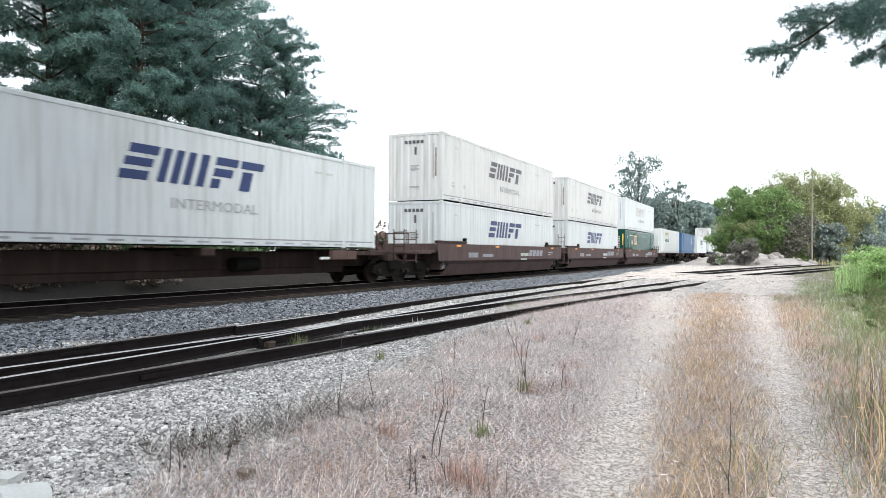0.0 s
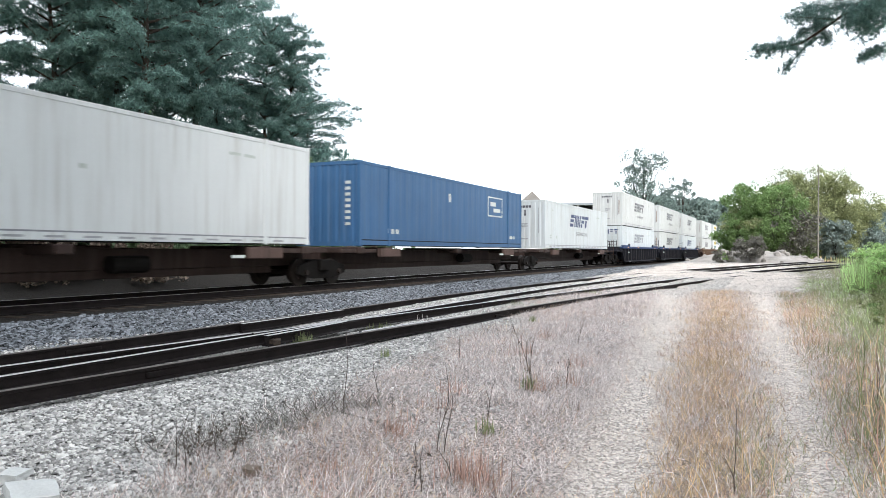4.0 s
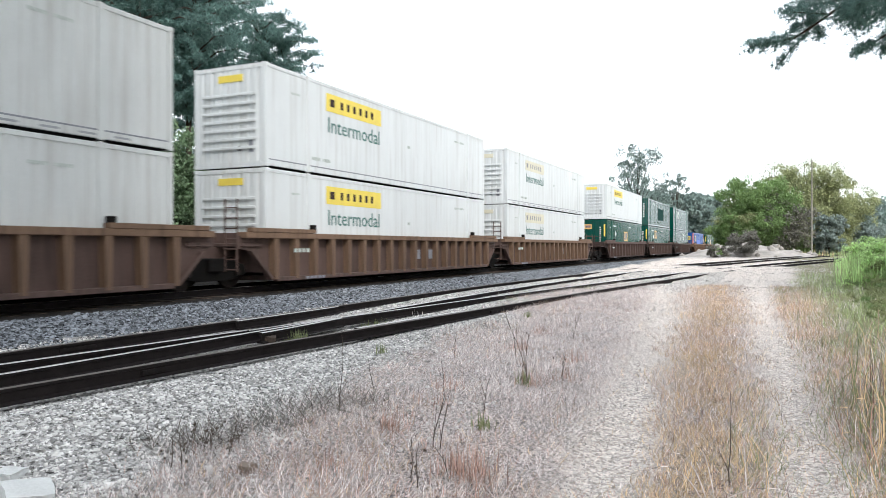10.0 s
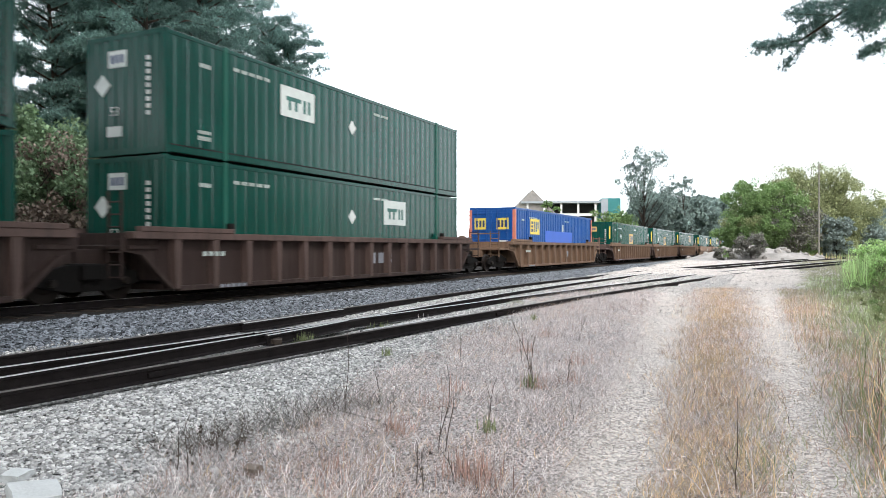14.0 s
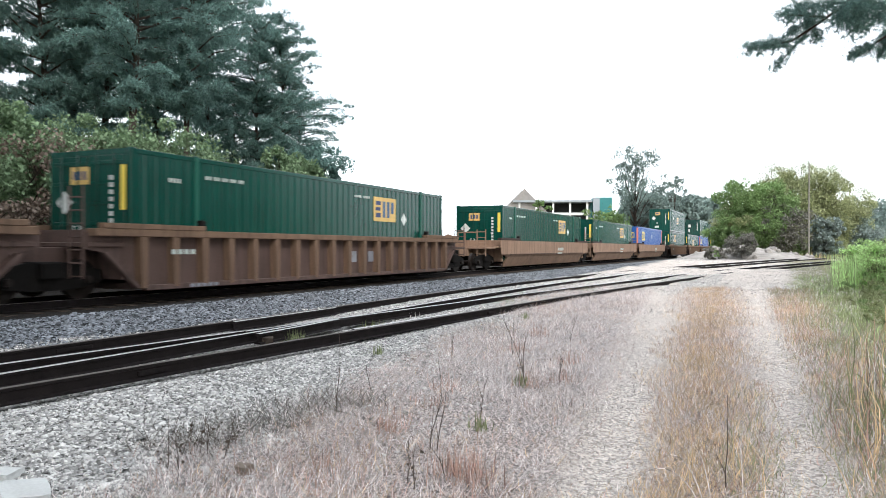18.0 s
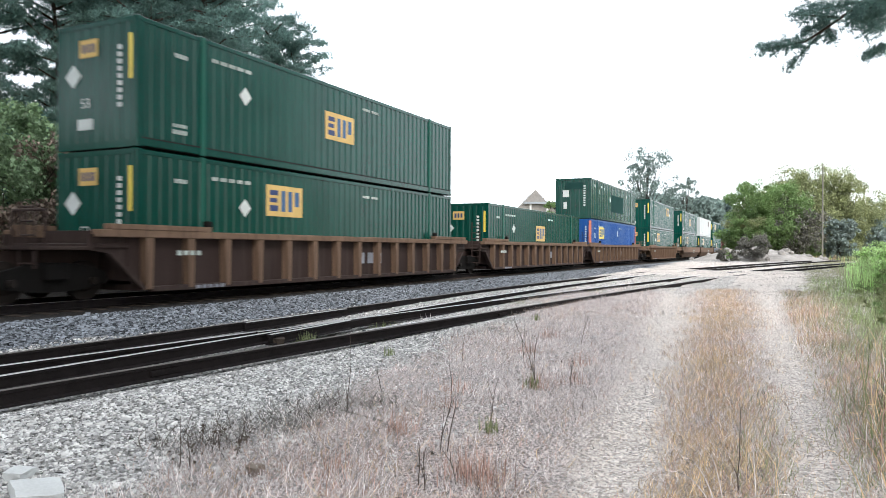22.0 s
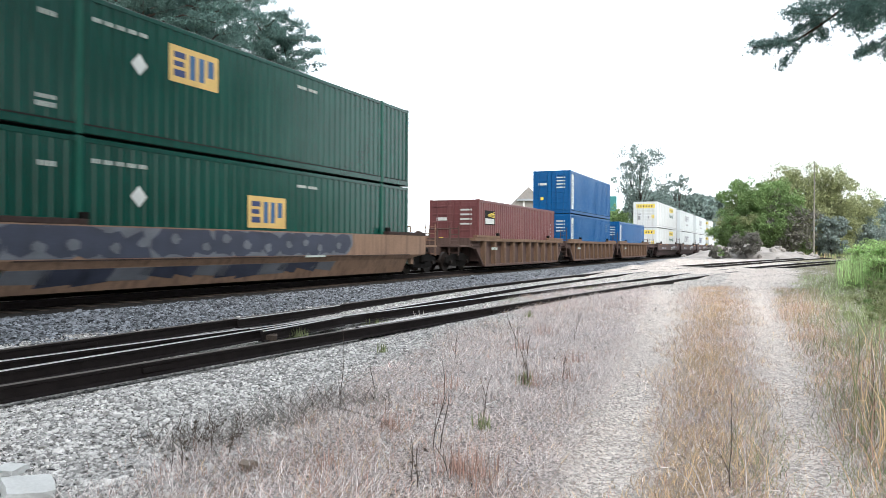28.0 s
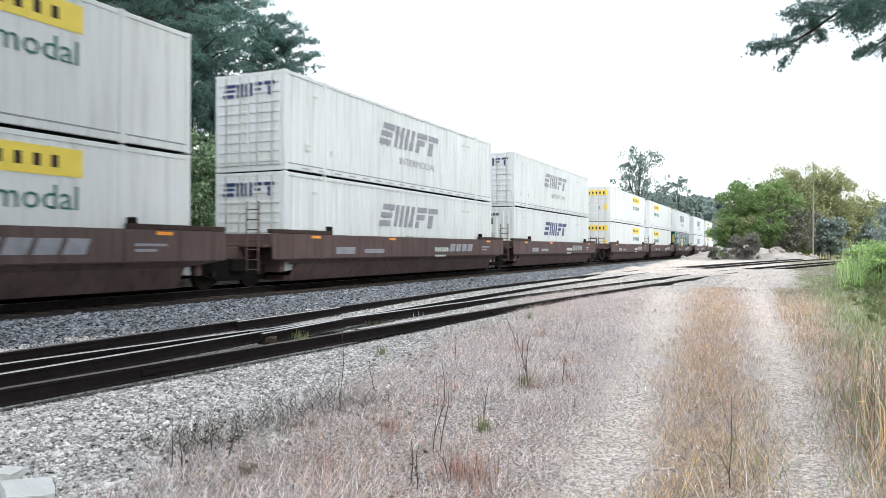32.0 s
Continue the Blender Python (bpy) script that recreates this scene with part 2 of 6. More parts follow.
# ---- building helpers ----
def mesh_of(bm, name, material, smooth=False):
    me = bpy.data.meshes.new(name)
    bm.to_mesh(me)
    bm.free()
    mats = material if isinstance(material, (list, tuple)) else [material]
    for m in mats:
        me.materials.append(m)
    if smooth:
        me.polygons.foreach_set("use_smooth", [True] * len(me.polygons))
    return me


def part(name, bm, material, parent, label="", smooth=False):
    ob = new(name, mesh_of(bm, name, material, smooth))
    ob.parent = parent
    if label:
        ob["label"] = label
    return ob


def again(ob, x=0.0, y=0.0, z=0.0, rz=0.0):
    """One more piece on the same mesh and parent, moved by x, y, z."""
    o = ob.copy()
    scene.collection.objects.link(o)
    o.matrix_basis = pose(x, y, z, 0, 0, rz) @ ob.matrix_basis
    return o


def box(bm, x0, y0, z0, x1, y1, z1, bevel=0.0, m=0):
    ret = bmesh.ops.create_cube(bm, size=1.0, matrix=Matrix.LocRotScale(((x0 + x1) / 2, (y0 + y1) / 2, (z0 + z1) / 2), None, (abs(x1 - x0), abs(y1 - y0), abs(z1 - z0))))
    faces = list({f for v in ret["verts"] for f in v.link_faces})
    for f in faces:
        f.material_index = m
    if bevel:
        bmesh.ops.bevel(bm, geom=list({e for v in ret["verts"] for e in v.link_edges}), offset=bevel, segments=1, affect="EDGES")
    return bm


def boxes(*rows, bevel=0.0):
    bm = bmesh.new()
    for r in rows:
        box(bm, *r, bevel=bevel)
    return bm


def tube(bm, a, b, r0, r1=None, sides=8):
    a, b = Vector(a), Vector(b)
    q = (b - a).to_track_quat("Z", "Y").to_matrix().to_4x4()
    bmesh.ops.create_cone(bm, cap_ends=True, segments=sides, radius1=r0, radius2=r0 if r1 is None else r1, depth=(b - a).length, matrix=Matrix.Translation((a + b) / 2) @ q)
    return bm


def prism(bm, outline, y0, y1):
    """A flat outline in x and z, given thickness from y0 to y1."""
    v0 = [bm.verts.new((x, y0, z)) for x, z in outline]
    v1 = [bm.verts.new((x, y1, z)) for x, z in outline]
    n = len(outline)
    bm.faces.new(v0)
    bm.faces.new(v1[::-1])
    for i in range(n):
        bm.faces.new((v0[i], v1[i], v1[(i + 1) % n], v0[(i + 1) % n]))
    bmesh.ops.recalc_face_normals(bm, faces=bm.faces[:])
    return bm


def raw_mesh(name, verts, faces, material):
    me = bpy.data.meshes.new(name)
    me.from_pydata(verts, [], faces)
    for m in material if isinstance(material, (list, tuple)) else [material]:
        me.materials.append(m)
    return me


def tri_mesh(name, verts, per, material, slots=None):
    """A mesh of loose triangles or quads from an array of corners, per corners to a face."""
    verts = np.asarray(verts, dtype=np.float32).reshape(-1, 3)
    n = len(verts) // per
    me = bpy.data.meshes.new(name)
    me.vertices.add(len(verts))
    me.vertices.foreach_set("co", verts.ravel())
    me.loops.add(len(verts))
    me.loops.foreach_set("vertex_index", np.arange(len(verts), dtype=np.int32))
    me.polygons.add(n)
    me.polygons.foreach_set("loop_start", np.arange(n, dtype=np.int32) * per)
    for m in material if isinstance(material, (list, tuple)) else [material]:
        me.materials.append(m)
    if slots is not None:
        me.polygons.foreach_set("material_index", np.asarray(slots, dtype=np.int32))
    me.update(calc_edges=True)
    return me


def words(text, size, material, parent, place, name="lettering", thick=0.004):
    """Lettering as a mesh on a side that faces -y (place: a pose of its lower left corner)."""
    cu = bpy.data.curves.new(name, "FONT")
    cu.body, cu.size, cu.extrude, cu.resolution_u = text, size, thick, 2
    ob = bpy.data.objects.new(name, cu)
    scene.collection.objects.link(ob)
    me = bpy.data.meshes.new_from_object(ob.evaluated_get(bpy.context.evaluated_depsgraph_get()))
    bpy.data.objects.remove(ob)
    me.materials.clear()
    me.materials.append(material)
    o = new(name, me)
    o.parent = parent
    o.matrix_basis = place
    return o


# ---- the lie of the land ----
MAIN_Y, RAIL_Z = 14.215, 0.43
SPEED = 21.6
TRACK_1 = [(-60, 7.9), (-30, 8.1), (5, 8.42), (12, 8.55), (20, 8.75), (27, 8.7), (34, 8.4), (42, 7.7), (48, 6.5), (55, 4.3), (63, 1.6), (73, -1.5), (90, -5.4), (120, -11.0)]
TRACK_2 = [(-60, 7.9), (-30, 8.1), (-12, 8.2), (0, 7.9), (5, 7.59), (10, 7.2), (15, 6.75), (20, 6.3), (25, 5.78), (30, 5.2), (37, 4.35), (44, 3.2), (51, 1.2), (63, -3.0), (80, -9.2), (110, -20.0)]


def smooth_step(a, b, v):
    t = np.clip((v - a) / (b - a), 0, 1)
    return t * t * (3 - 2 * t)


def line_y(points, x):
    """A smooth line through the points."""
    xs, ys = np.array([p[0] for p in points], float), np.array([p[1] for p in points], float)
    k = np.gradient(ys, xs)
    i = np.clip(np.searchsorted(xs, x) - 1, 0, len(xs) - 2)
    h = xs[i + 1] - xs[i]
    t = np.clip((x - xs[i]) / h, -3, 3)
    return (2 * t**3 - 3 * t**2 + 1) * ys[i] + (t**3 - 2 * t**2 + t) * h * k[i] + (-2 * t**3 + 3 * t**2) * ys[i + 1] + (t**3 - t**2) * h * k[i + 1]


def rise(x, y):
    """The land climbs a little towards the crossing and beyond."""
    return 0.5 * smooth_step(36, 78, x) * (1 - smooth_step(9, 12, y))


def land(x, y):
    """Height of the ground."""
    x, y = np.asarray(x, float), np.asarray(y, float)
    h = rise(x, y)
    bank = smooth_step(9.6, 12.6, y) * (1 - smooth_step(16.0, 19.5, y))
    h = h + 0.24 * bank + 0.7 * smooth_step(18.5, 22.0, y)
    beside = 1 - 0.88 * np.maximum(*[(1 - smooth_step(1.0, 2.2, np.abs(y - line_y(line, x)))) * (x > -30) for line in (TRACK_1, TRACK_2)])
    h = h + 0.05 * beside * np.sin(x * 0.7 + 1.3 * np.sin(y * 0.9)) * np.sin(y * 1.1 + 0.5) * (1 - bank)
    h = h + 0.02 * beside * np.sin(x * 2.3 + y * 1.7) * np.sin(y * 2.9 - x) * (1 - bank)
    h = h + (0.15 + 0.03 * np.sin(x * 1.3 + y * 2.1)) * smooth_step(34.0, 40.0, x + 0.8 * np.sin(y * 2.3 + x)) * (1 - smooth_step(49, 51.5, x)) * (1 - smooth_step(9.2, 10.2, y)) * smooth_step(-4, 0, y)
    for line in (TRACK_1, TRACK_2):
        h = h + (0.11 * smooth_step(9, 22, x) - 0.055) * (1 - smooth_step(0.9, 1.5, np.abs(y - line_y(line, x)))) * (1 - smooth_step(34, 36, x)) * (x > -30)
    left = np.exp(-(((y - (0.5 + 0.118 * x)) / 0.34) ** 2)) + np.exp(-(((y - (-0.45 + 0.044 * x)) / 0.3) ** 2))
    return h - 0.06 * left * (x < 32) * (x > -5)


def scatter(name, base, faces, at, turn, size, material, slots=None):
    """Many small loose copies of a base shape in one mesh: at (k,3), turn (k,3,3), size (k,3)."""
    base, faces = np.asarray(base, float), np.asarray(faces, int)
    k, n, per = len(at), len(base), faces.shape[1]
    v = np.einsum("kij,knj->kni", turn, base[None] * np.asarray(size)[:, None, :]) + np.asarray(at)[:, None, :]
    f = faces[None] + (np.arange(k) * n)[:, None, None]
    me = bpy.data.meshes.new(name)
    me.vertices.add(k * n)
    me.vertices.foreach_set("co", v.astype(np.float32).ravel())
    count = k * len(faces)
    me.loops.add(count * per)
    me.loops.foreach_set("vertex_index", f.astype(np.int32).ravel())
    me.polygons.add(count)
    me.polygons.foreach_set("loop_start", np.arange(count, dtype=np.int32) * per)
    for m in material if isinstance(material, (list, tuple)) else [material]:
        me.materials.append(m)
    if slots is not None:
        me.polygons.foreach_set("material_index", np.repeat(np.asarray(slots, np.int32), len(faces)))
    me.update(calc_edges=True)
    return me


def turns(rng, k, lean=None):
    """Random turns: free, or a turn about z with a lean between two angles in degrees."""
    if lean is None:
        q = rng.normal(size=(k, 4))
        q /= np.linalg.norm(q, axis=1, keepdims=True)
        w, x, y, z = q.T
        return np.stack([1 - 2 * (y * y + z * z), 2 * (x * y - z * w), 2 * (x * z + y * w), 2 * (x * y + z * w), 1 - 2 * (x * x + z * z), 2 * (y * z - x * w), 2 * (x * z - y * w), 2 * (y * z + x * w), 1 - 2 * (x * x + y * y)], 1).reshape(-1, 3, 3)
    a, b = rng.uniform(0, 2 * np.pi, k), np.radians(lean[0] + rng.uniform(0, 1, k) * (lean[1] - lean[0]))
    ca, sa, cb, sb, o = np.cos(a), np.sin(a), np.cos(b), np.sin(b), np.zeros(k)
    return np.stack([ca, -sa * cb, sa * sb, sa, ca * cb, -ca * sb, o, sb, cb], 1).reshape(-1, 3, 3)


STONE_V = [(-0.5, -0.32, -0.2), (0.52, -0.3, -0.1), (0.3, 0.5, -0.28), (-0.45, 0.36, 0.12), (-0.12, -0.3, 0.45), (0.3, 0.12, 0.42)]
STONE_F = [(0, 1, 4), (1, 5, 4), (1, 2, 5), (2, 3, 5), (3, 4, 5), (3, 0, 4)]
BLADE_V = [(-0.5, 0, 0), (0.5, 0, 0), (0.38, 0.12, 0.55), (-0.38, 0.12, 0.55), (0.0, 0.42, 1.0), (0.02, 0.42, 1.0)]
BLADE_F = [(0, 1, 2, 3), (3, 2, 5, 4)]
ARCH_V = [(-0.5, 0, 0), (0.5, 0, 0), (0.45, 0.1, 0.45), (-0.45, 0.1, 0.45), (0.36, 0.36, 0.8), (-0.36, 0.36, 0.8), (0.22, 0.78, 0.9), (-0.22, 0.78, 0.9), (0.02, 1.2, 0.72), (-0.02, 1.2, 0.72)]
ARCH_F = [(0, 1, 2, 3), (3, 2, 4, 5), (5, 4, 6, 7), (7, 6, 8, 9)]
LEAF_V = [(0, -0.5, 0), (0.42, 0.0, 0.12), (0, 0.55, 0), (-0.42, 0.0, 0.12)]
LEAF_F = [(0, 1, 2, 3)]
TUFT_V, TUFT_F = [], []
for i in range(7):
    a, e = i * 2.4, -0.2 + 0.22 * i
    d = Vector((math.cos(a) * math.cos(e), math.sin(a) * math.cos(e), math.sin(e)))
    s = d.cross(Vector((0, 0, 1))).normalized() * 0.07
    TUFT_V += [tuple(-s), tuple(s), tuple(d + s * 0.4), tuple(d - s * 0.4)]
    TUFT_F.append((4 * i, 4 * i + 1, 4 * i + 2, 4 * i + 3))

PUFF_V, PUFF_F = [], []
for i in range(3):
    a, e = i * 2.2, 0.1 + 0.35 * i
    d = Vector((math.cos(a) * math.cos(e), math.sin(a) * math.cos(e), math.sin(e)))
    s = d.cross(Vector((0, 0, 1))).normalized() * 0.15
    PUFF_V += [tuple(-s * 0.6), tuple(s * 0.6), tuple(d + s * 0.5), tuple(d - s * 0.5)]
    PUFF_F.append((4 * i, 4 * i + 1, 4 * i + 2, 4 * i + 3))
CURL_V = [(-0.5, 0, 0), (0.5, 0, 0), (3.0, 0.05, 0.4), (2.2, 0.05, 0.4), (2.6, 0.22, 0.75), (2.0, 0.22, 0.75), (-2.0, 0.5, 1.0), (-2.3, 0.5, 1.0)]
CURL_F = [(0, 1, 2, 3), (3, 2, 4, 5), (5, 4, 6, 7)]

# ---- ground: one sheet to the horizon ----
gx = np.concatenate([[-3000, -1200, -500, -250, -120, -60, -30, -15, -8, -4], np.arange(-2, 30, 0.16), np.arange(30, 90, 0.5), np.arange(90, 180, 4), [200, 260, 350, 500, 800, 1500, 3000]])
gy = np.concatenate([[-3000, -1200, -500, -250, -120, -60, -40, -28, -20, -15, -11, -9], np.arange(-7, 21, 0.16), [22, 24, 27, 30, 36, 45, 60, 90, 150, 300, 700, 1500, 3000]])
GX, GY = np.meshgrid(gx, gy, indexing="ij")
GZ = land(GX, GY)
nx, ny = GX.shape
idx = np.arange(nx * ny).reshape(nx, ny)
quads = np.stack([idx[:-1, :-1], idx[1:, :-1], idx[1:, 1:], idx[:-1, 1:]], -1).reshape(-1, 4)


def wobble(x, y, s):
    return np.sin(x * s + 2 * np.sin(y * s * 0.7)) * np.sin(y * s * 1.3 + 1.7 * np.sin(x * s * 0.6))


def cover(x, y):
    """How far the ground is stone ballast, dry litter, green or bare gravel at a place."""
    w = 0.35 * wobble(x, y, 1.1) + 0.25 * wobble(x + 9, y, 3.1)
    ballast = smooth_step(9.9, 10.5, y + w * 0.8) * (1 - smooth_step(17, 18.5, y))
    litter = (1 - smooth_step(2.6, 3.7, y - 0.17 * x + 1.1 * w)) * (1 - smooth_step(24, 34, x + 3 * w))
    rut = np.exp(-(((y - (0.5 + 0.118 * x)) / (0.25 + 0.013 * x)) ** 2)) + np.exp(-(((y - (-0.45 + 0.044 * x)) / (0.22 + 0.01 * x)) ** 2))
    rut = np.clip(rut * (1.35 + w), 0, 1) * (x < 40)
    rut = np.maximum(rut, smooth_step(27, 37, x + 3 * w) * (1 - smooth_step(8.9, 9.8, y)) * (1 - smooth_step(66, 76, x)))
    green = 1 - smooth_step(-1.6, -0.7, y - 0.01 * x + 0.9 * w)
    green = np.maximum(green, smooth_step(16.8, 18.3, y + w))
    green = np.maximum(green, smooth_step(75, 85, x) * (1 - smooth_step(9, 10, y)))
    return ballast, litter, rut, green


ground_me = bpy.data.meshes.new("ground")
ground_me.vertices.add(nx * ny)
ground_me.vertices.foreach_set("co", np.stack([GX, GY, GZ], -1).astype(np.float32).ravel())
ground_me.loops.add(quads.size)
ground_me.loops.foreach_set("vertex_index", quads.astype(np.int32).ravel())
ground_me.polygons.add(len(quads))
ground_me.polygons.foreach_set("loop_start", np.arange(len(quads), dtype=np.int32) * 4)
ground_me.update(calc_edges=True)
# the last mask paints the train's shade, with oily ballast, into the ground
for name, values in zip(("ballast", "litter", "rut", "green", "lane", "oily_shade"), (*cover(GX, GY), np.exp(-(((GY - (0.12 + 0.0755 * GX)) / (0.28 + 0.014 * GX.clip(0, 30))) ** 2)) * np.clip(0.65 + 0.5 * wobble(GX, GY, 2.2), 0, 1) * (1 - smooth_step(20, 30, GX)) * (GX > 0), smooth_step(11.95, 12.3, GY + 0.12 * wobble(GX, GY, 2.3)) * (1 - smooth_step(22, 25, GY)))):
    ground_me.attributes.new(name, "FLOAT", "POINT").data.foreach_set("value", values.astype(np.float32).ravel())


def ground_material():
    m = bpy.data.materials.new("gravel_ballast_and_grass_ground")
    m.use_nodes = True
    n, l = m.node_tree.nodes, m.node_tree.links
    bsdf = n["Principled BSDF"]
    bsdf.inputs["Roughness"].default_value = 0.95
    bsdf.inputs["Specular IOR Level"].default_value = 0.15
    tex = n.new("ShaderNodeTexCoord")

    def noise(scale, detail=4):
        t = n.new("ShaderNodeTexNoise")
        t.inputs["Scale"].default_value, t.inputs["Detail"].default_value = scale, detail
        l.new(tex.outputs["Object"], t.inputs["Vector"])
        return t.outputs["Fac"]

    def mix(fac, a, b):
        x = n.new("ShaderNodeMix")
        x.data_type = "RGBA"
        for s, v in ((0, fac), (6, a), (7, b)):
            if isinstance(v, tuple):
                x.inputs[s].default_value = (*v, 1)
            else:
                l.new(v, x.inputs[s])
        return x.outputs[2]

    def attribute(name):
        a = n.new("ShaderNodeAttribute")
        a.attribute_name = name
        return a.outputs["Fac"]

    cells = n.new("ShaderNodeTexVoronoi")
    cells.inputs["Scale"].default_value = 30
    l.new(tex.outputs["Object"], cells.inputs["Vector"])
    cell = cells.outputs["Color"]
    grey = n.new("ShaderNodeSeparateColor")
    l.new(cell, grey.inputs[0])
    stretch = n.new("ShaderNodeMapRange")
    stretch.inputs["From Min"].default_value, stretch.inputs["From Max"].default_value = 0.36, 0.64
    l.new(noise(42, 4), stretch.inputs["Value"])
    fine, mid = stretch.outputs[0], noise(1.6, 5)
    gravel = mix(grey.outputs[0], (0.035, 0.034, 0.034), (0.5, 0.49, 0.475))
    stone = mix(grey.outputs[1], (0.04, 0.042, 0.047), (0.3, 0.31, 0.33))
    litter = mix(fine, (0.075, 0.067, 0.066), mix(mid, (0.6, 0.555, 0.545), (0.78, 0.65, 0.59)))
    pebbles = n.new("ShaderNodeTexVoronoi")
    pebbles.inputs["Scale"].default_value = 38
    l.new(tex.outputs["Object"], pebbles.inputs["Vector"])
    shade = n.new("ShaderNodeSeparateColor")
    l.new(pebbles.outputs["Color"], shade.inputs[0])
    rut = mix(shade.outputs[0], mix(mid, (0.16, 0.145, 0.135), (0.4, 0.34, 0.3)), mix(noise(0.35, 5), (0.86, 0.74, 0.65), (0.74, 0.71, 0.68)))
    green = mix(fine, (0.07, 0.075, 0.045), mix(mid, (0.3, 0.3, 0.17), (0.42, 0.36, 0.25)))
    c = mix(attribute("litter"), gravel, litter)
    c = mix(attribute("lane"), c, mix(fine, (0.075, 0.052, 0.038), mix(mid, (0.42, 0.36, 0.3), (0.62, 0.45, 0.29))))
    c = mix(attribute("rut"), c, rut)
    c = mix(attribute("green"), c, green)
    c = mix(attribute("ballast"), c, stone)
    # shade under and behind the train, put into the colour with the oil stain
    c = mix(attribute("oily_shade"), c, mix(fine, (0.012, 0.011, 0.01), (0.04, 0.036, 0.033)))
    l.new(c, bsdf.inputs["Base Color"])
    b = n.new("ShaderNodeBump")
    b.inputs["Strength"].default_value, b.inputs["Distance"].default_value = 0.6, 0.03
    l.new(cells.outputs["Distance"], b.inputs["Height"])
    l.new(b.outputs[0], bsdf.inputs["Normal"])
    return m


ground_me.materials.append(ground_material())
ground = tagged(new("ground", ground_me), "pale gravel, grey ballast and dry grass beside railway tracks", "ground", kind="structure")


# ---- railway tracks ----
RAIL_SHAPE = [(-0.068, -0.172), (0.068, -0.172), (0.062, -0.155), (0.012, -0.14), (0.01, -0.045), (0.036, -0.035), (0.036, -0.006), (0.028, 0), (-0.028, 0), (-0.036, -0.006), (-0.036, -0.035), (-0.01, -0.045), (-0.012, -0.14), (-0.062, -0.155)]


def rail_mesh(points, side, z_of, x0, x1, step=1.0, head="rail_head"):
    xs = np.arange(x0, x1 + step / 2, step)
    ys = line_y(points, xs) if points else np.full_like(xs, MAIN_Y)
    dx, dy = np.gradient(xs), np.gradient(ys)
    ln = np.hypot(dx, dy)
    px, py = xs - dy / ln * side, ys + dx / ln * side
    zs = z_of(px, py)
    n, verts, faces, slot = len(RAIL_SHAPE), [], [], []
    for i in range(len(xs)):
        for o, z in RAIL_SHAPE:
            verts.append((px[i] - dy[i] / ln[i] * o, py[i] + dx[i] / ln[i] * o, zs[i] + z))
    for i in range(len(xs) - 1):
        for j in range(n):
            faces.append((i * n + j, (i + 1) * n + j, (i + 1) * n + (j + 1) % n, i * n + (j + 1) % n))
            slot.append(1 if j in (6, 7, 8) else 0)
    faces.append(tuple(range(n)))
    faces.append(tuple(range((len(xs) - 1) * n, len(xs) * n))[::-1])
    slot += [0, 0]
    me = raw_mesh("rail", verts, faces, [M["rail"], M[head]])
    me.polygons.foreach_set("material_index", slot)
    return me


def track(label, points, z_of, x0, x1, heads=("rail_head", "rail_head")):
    t = tagged(new("railway_track"), label, "railway track", kind="structure")
    for side, head in zip((0.7525, -0.7525), heads):
        r = new("rail", rail_mesh(points, side, z_of, x0, x1, head=head))
        r.parent = t
    return t


siding_z = lambda x, y: 0.165 + rise(x, y) * 0.9
main_track = track("main line track with worn steel rails on grey ballast", None, lambda x, y: np.full_like(x, RAIL_Z), -60, 420)
first_tie = None
for i in range(165):
    x = -8 + i * 0.56
    if first_tie is None:
        first_tie = part("tie", boxes((-0.11, MAIN_Y - 1.3, 0.08, 0.11, MAIN_Y + 1.3, 0.255), bevel=0.01), M["tie"], main_track)
        first_tie.location.x = x
    else:
        again(first_tie, x - first_tie.location.x)
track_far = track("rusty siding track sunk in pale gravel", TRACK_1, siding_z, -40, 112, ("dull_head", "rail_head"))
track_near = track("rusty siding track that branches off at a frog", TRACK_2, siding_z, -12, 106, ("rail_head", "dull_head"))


# ---- freight cars and containers: x runs along the train, y = 0 on the track's middle, z = 0 on the railhead ----
moving = []
BOX_W, BOX_H, STACK, DECK = 2.591, 2.88, 2.92, 0.42
L53, L40 = 16.154, 12.192


def ribbed_side(length, y, z0, z1, pitch, depth, facing):
    """A wall of pressed sheet with upright ribs, facing -y or +y."""
    outline = []
    n = int(length / pitch)
    p = length / n
    for i in range(n):
        x = i * p
        outline += [(x, 0), (x + p * 0.46, 0), (x + p * 0.57, depth), (x + p * 0.89, depth)]
    outline.append((length, 0))
    bm = bmesh.new()
    low = [bm.verts.new((x, y - facing * d, z0)) for x, d in outline]
    top = [bm.verts.new((x, y - facing * d, z1)) for x, d in outline]
    for i in range(len(outline) - 1):
        bm.faces.new((low[i], low[i + 1], top[i + 1], top[i]) if facing < 0 else (low[i + 1], low[i], top[i], top[i + 1]))
    return bm


def marks(parent, name, rows, material, y=-1.291, label=""):
    """Flat plates of paint or film on the near side, each by itself: rows of x0, z0, x1, z1."""
    for x0, z0, x1, z1 in rows:
        bm, n = bmesh.new(), max(1, round((x1 - x0) / 0.11)) if name == "small_marking" else 1
        step = (x1 - x0) / n
        for i in range(n):
            if n < 4 or i % 5 != 4:
                box(bm, x0 + i * step, y, z0, x0 + (i + (0.68 if n > 1 else 1.0)) * step, y + 0.012, z1)
        ob = part(name, bm, material, parent, label)
        if n > 1:
            ob["kind"] = "stuff"
    return ob


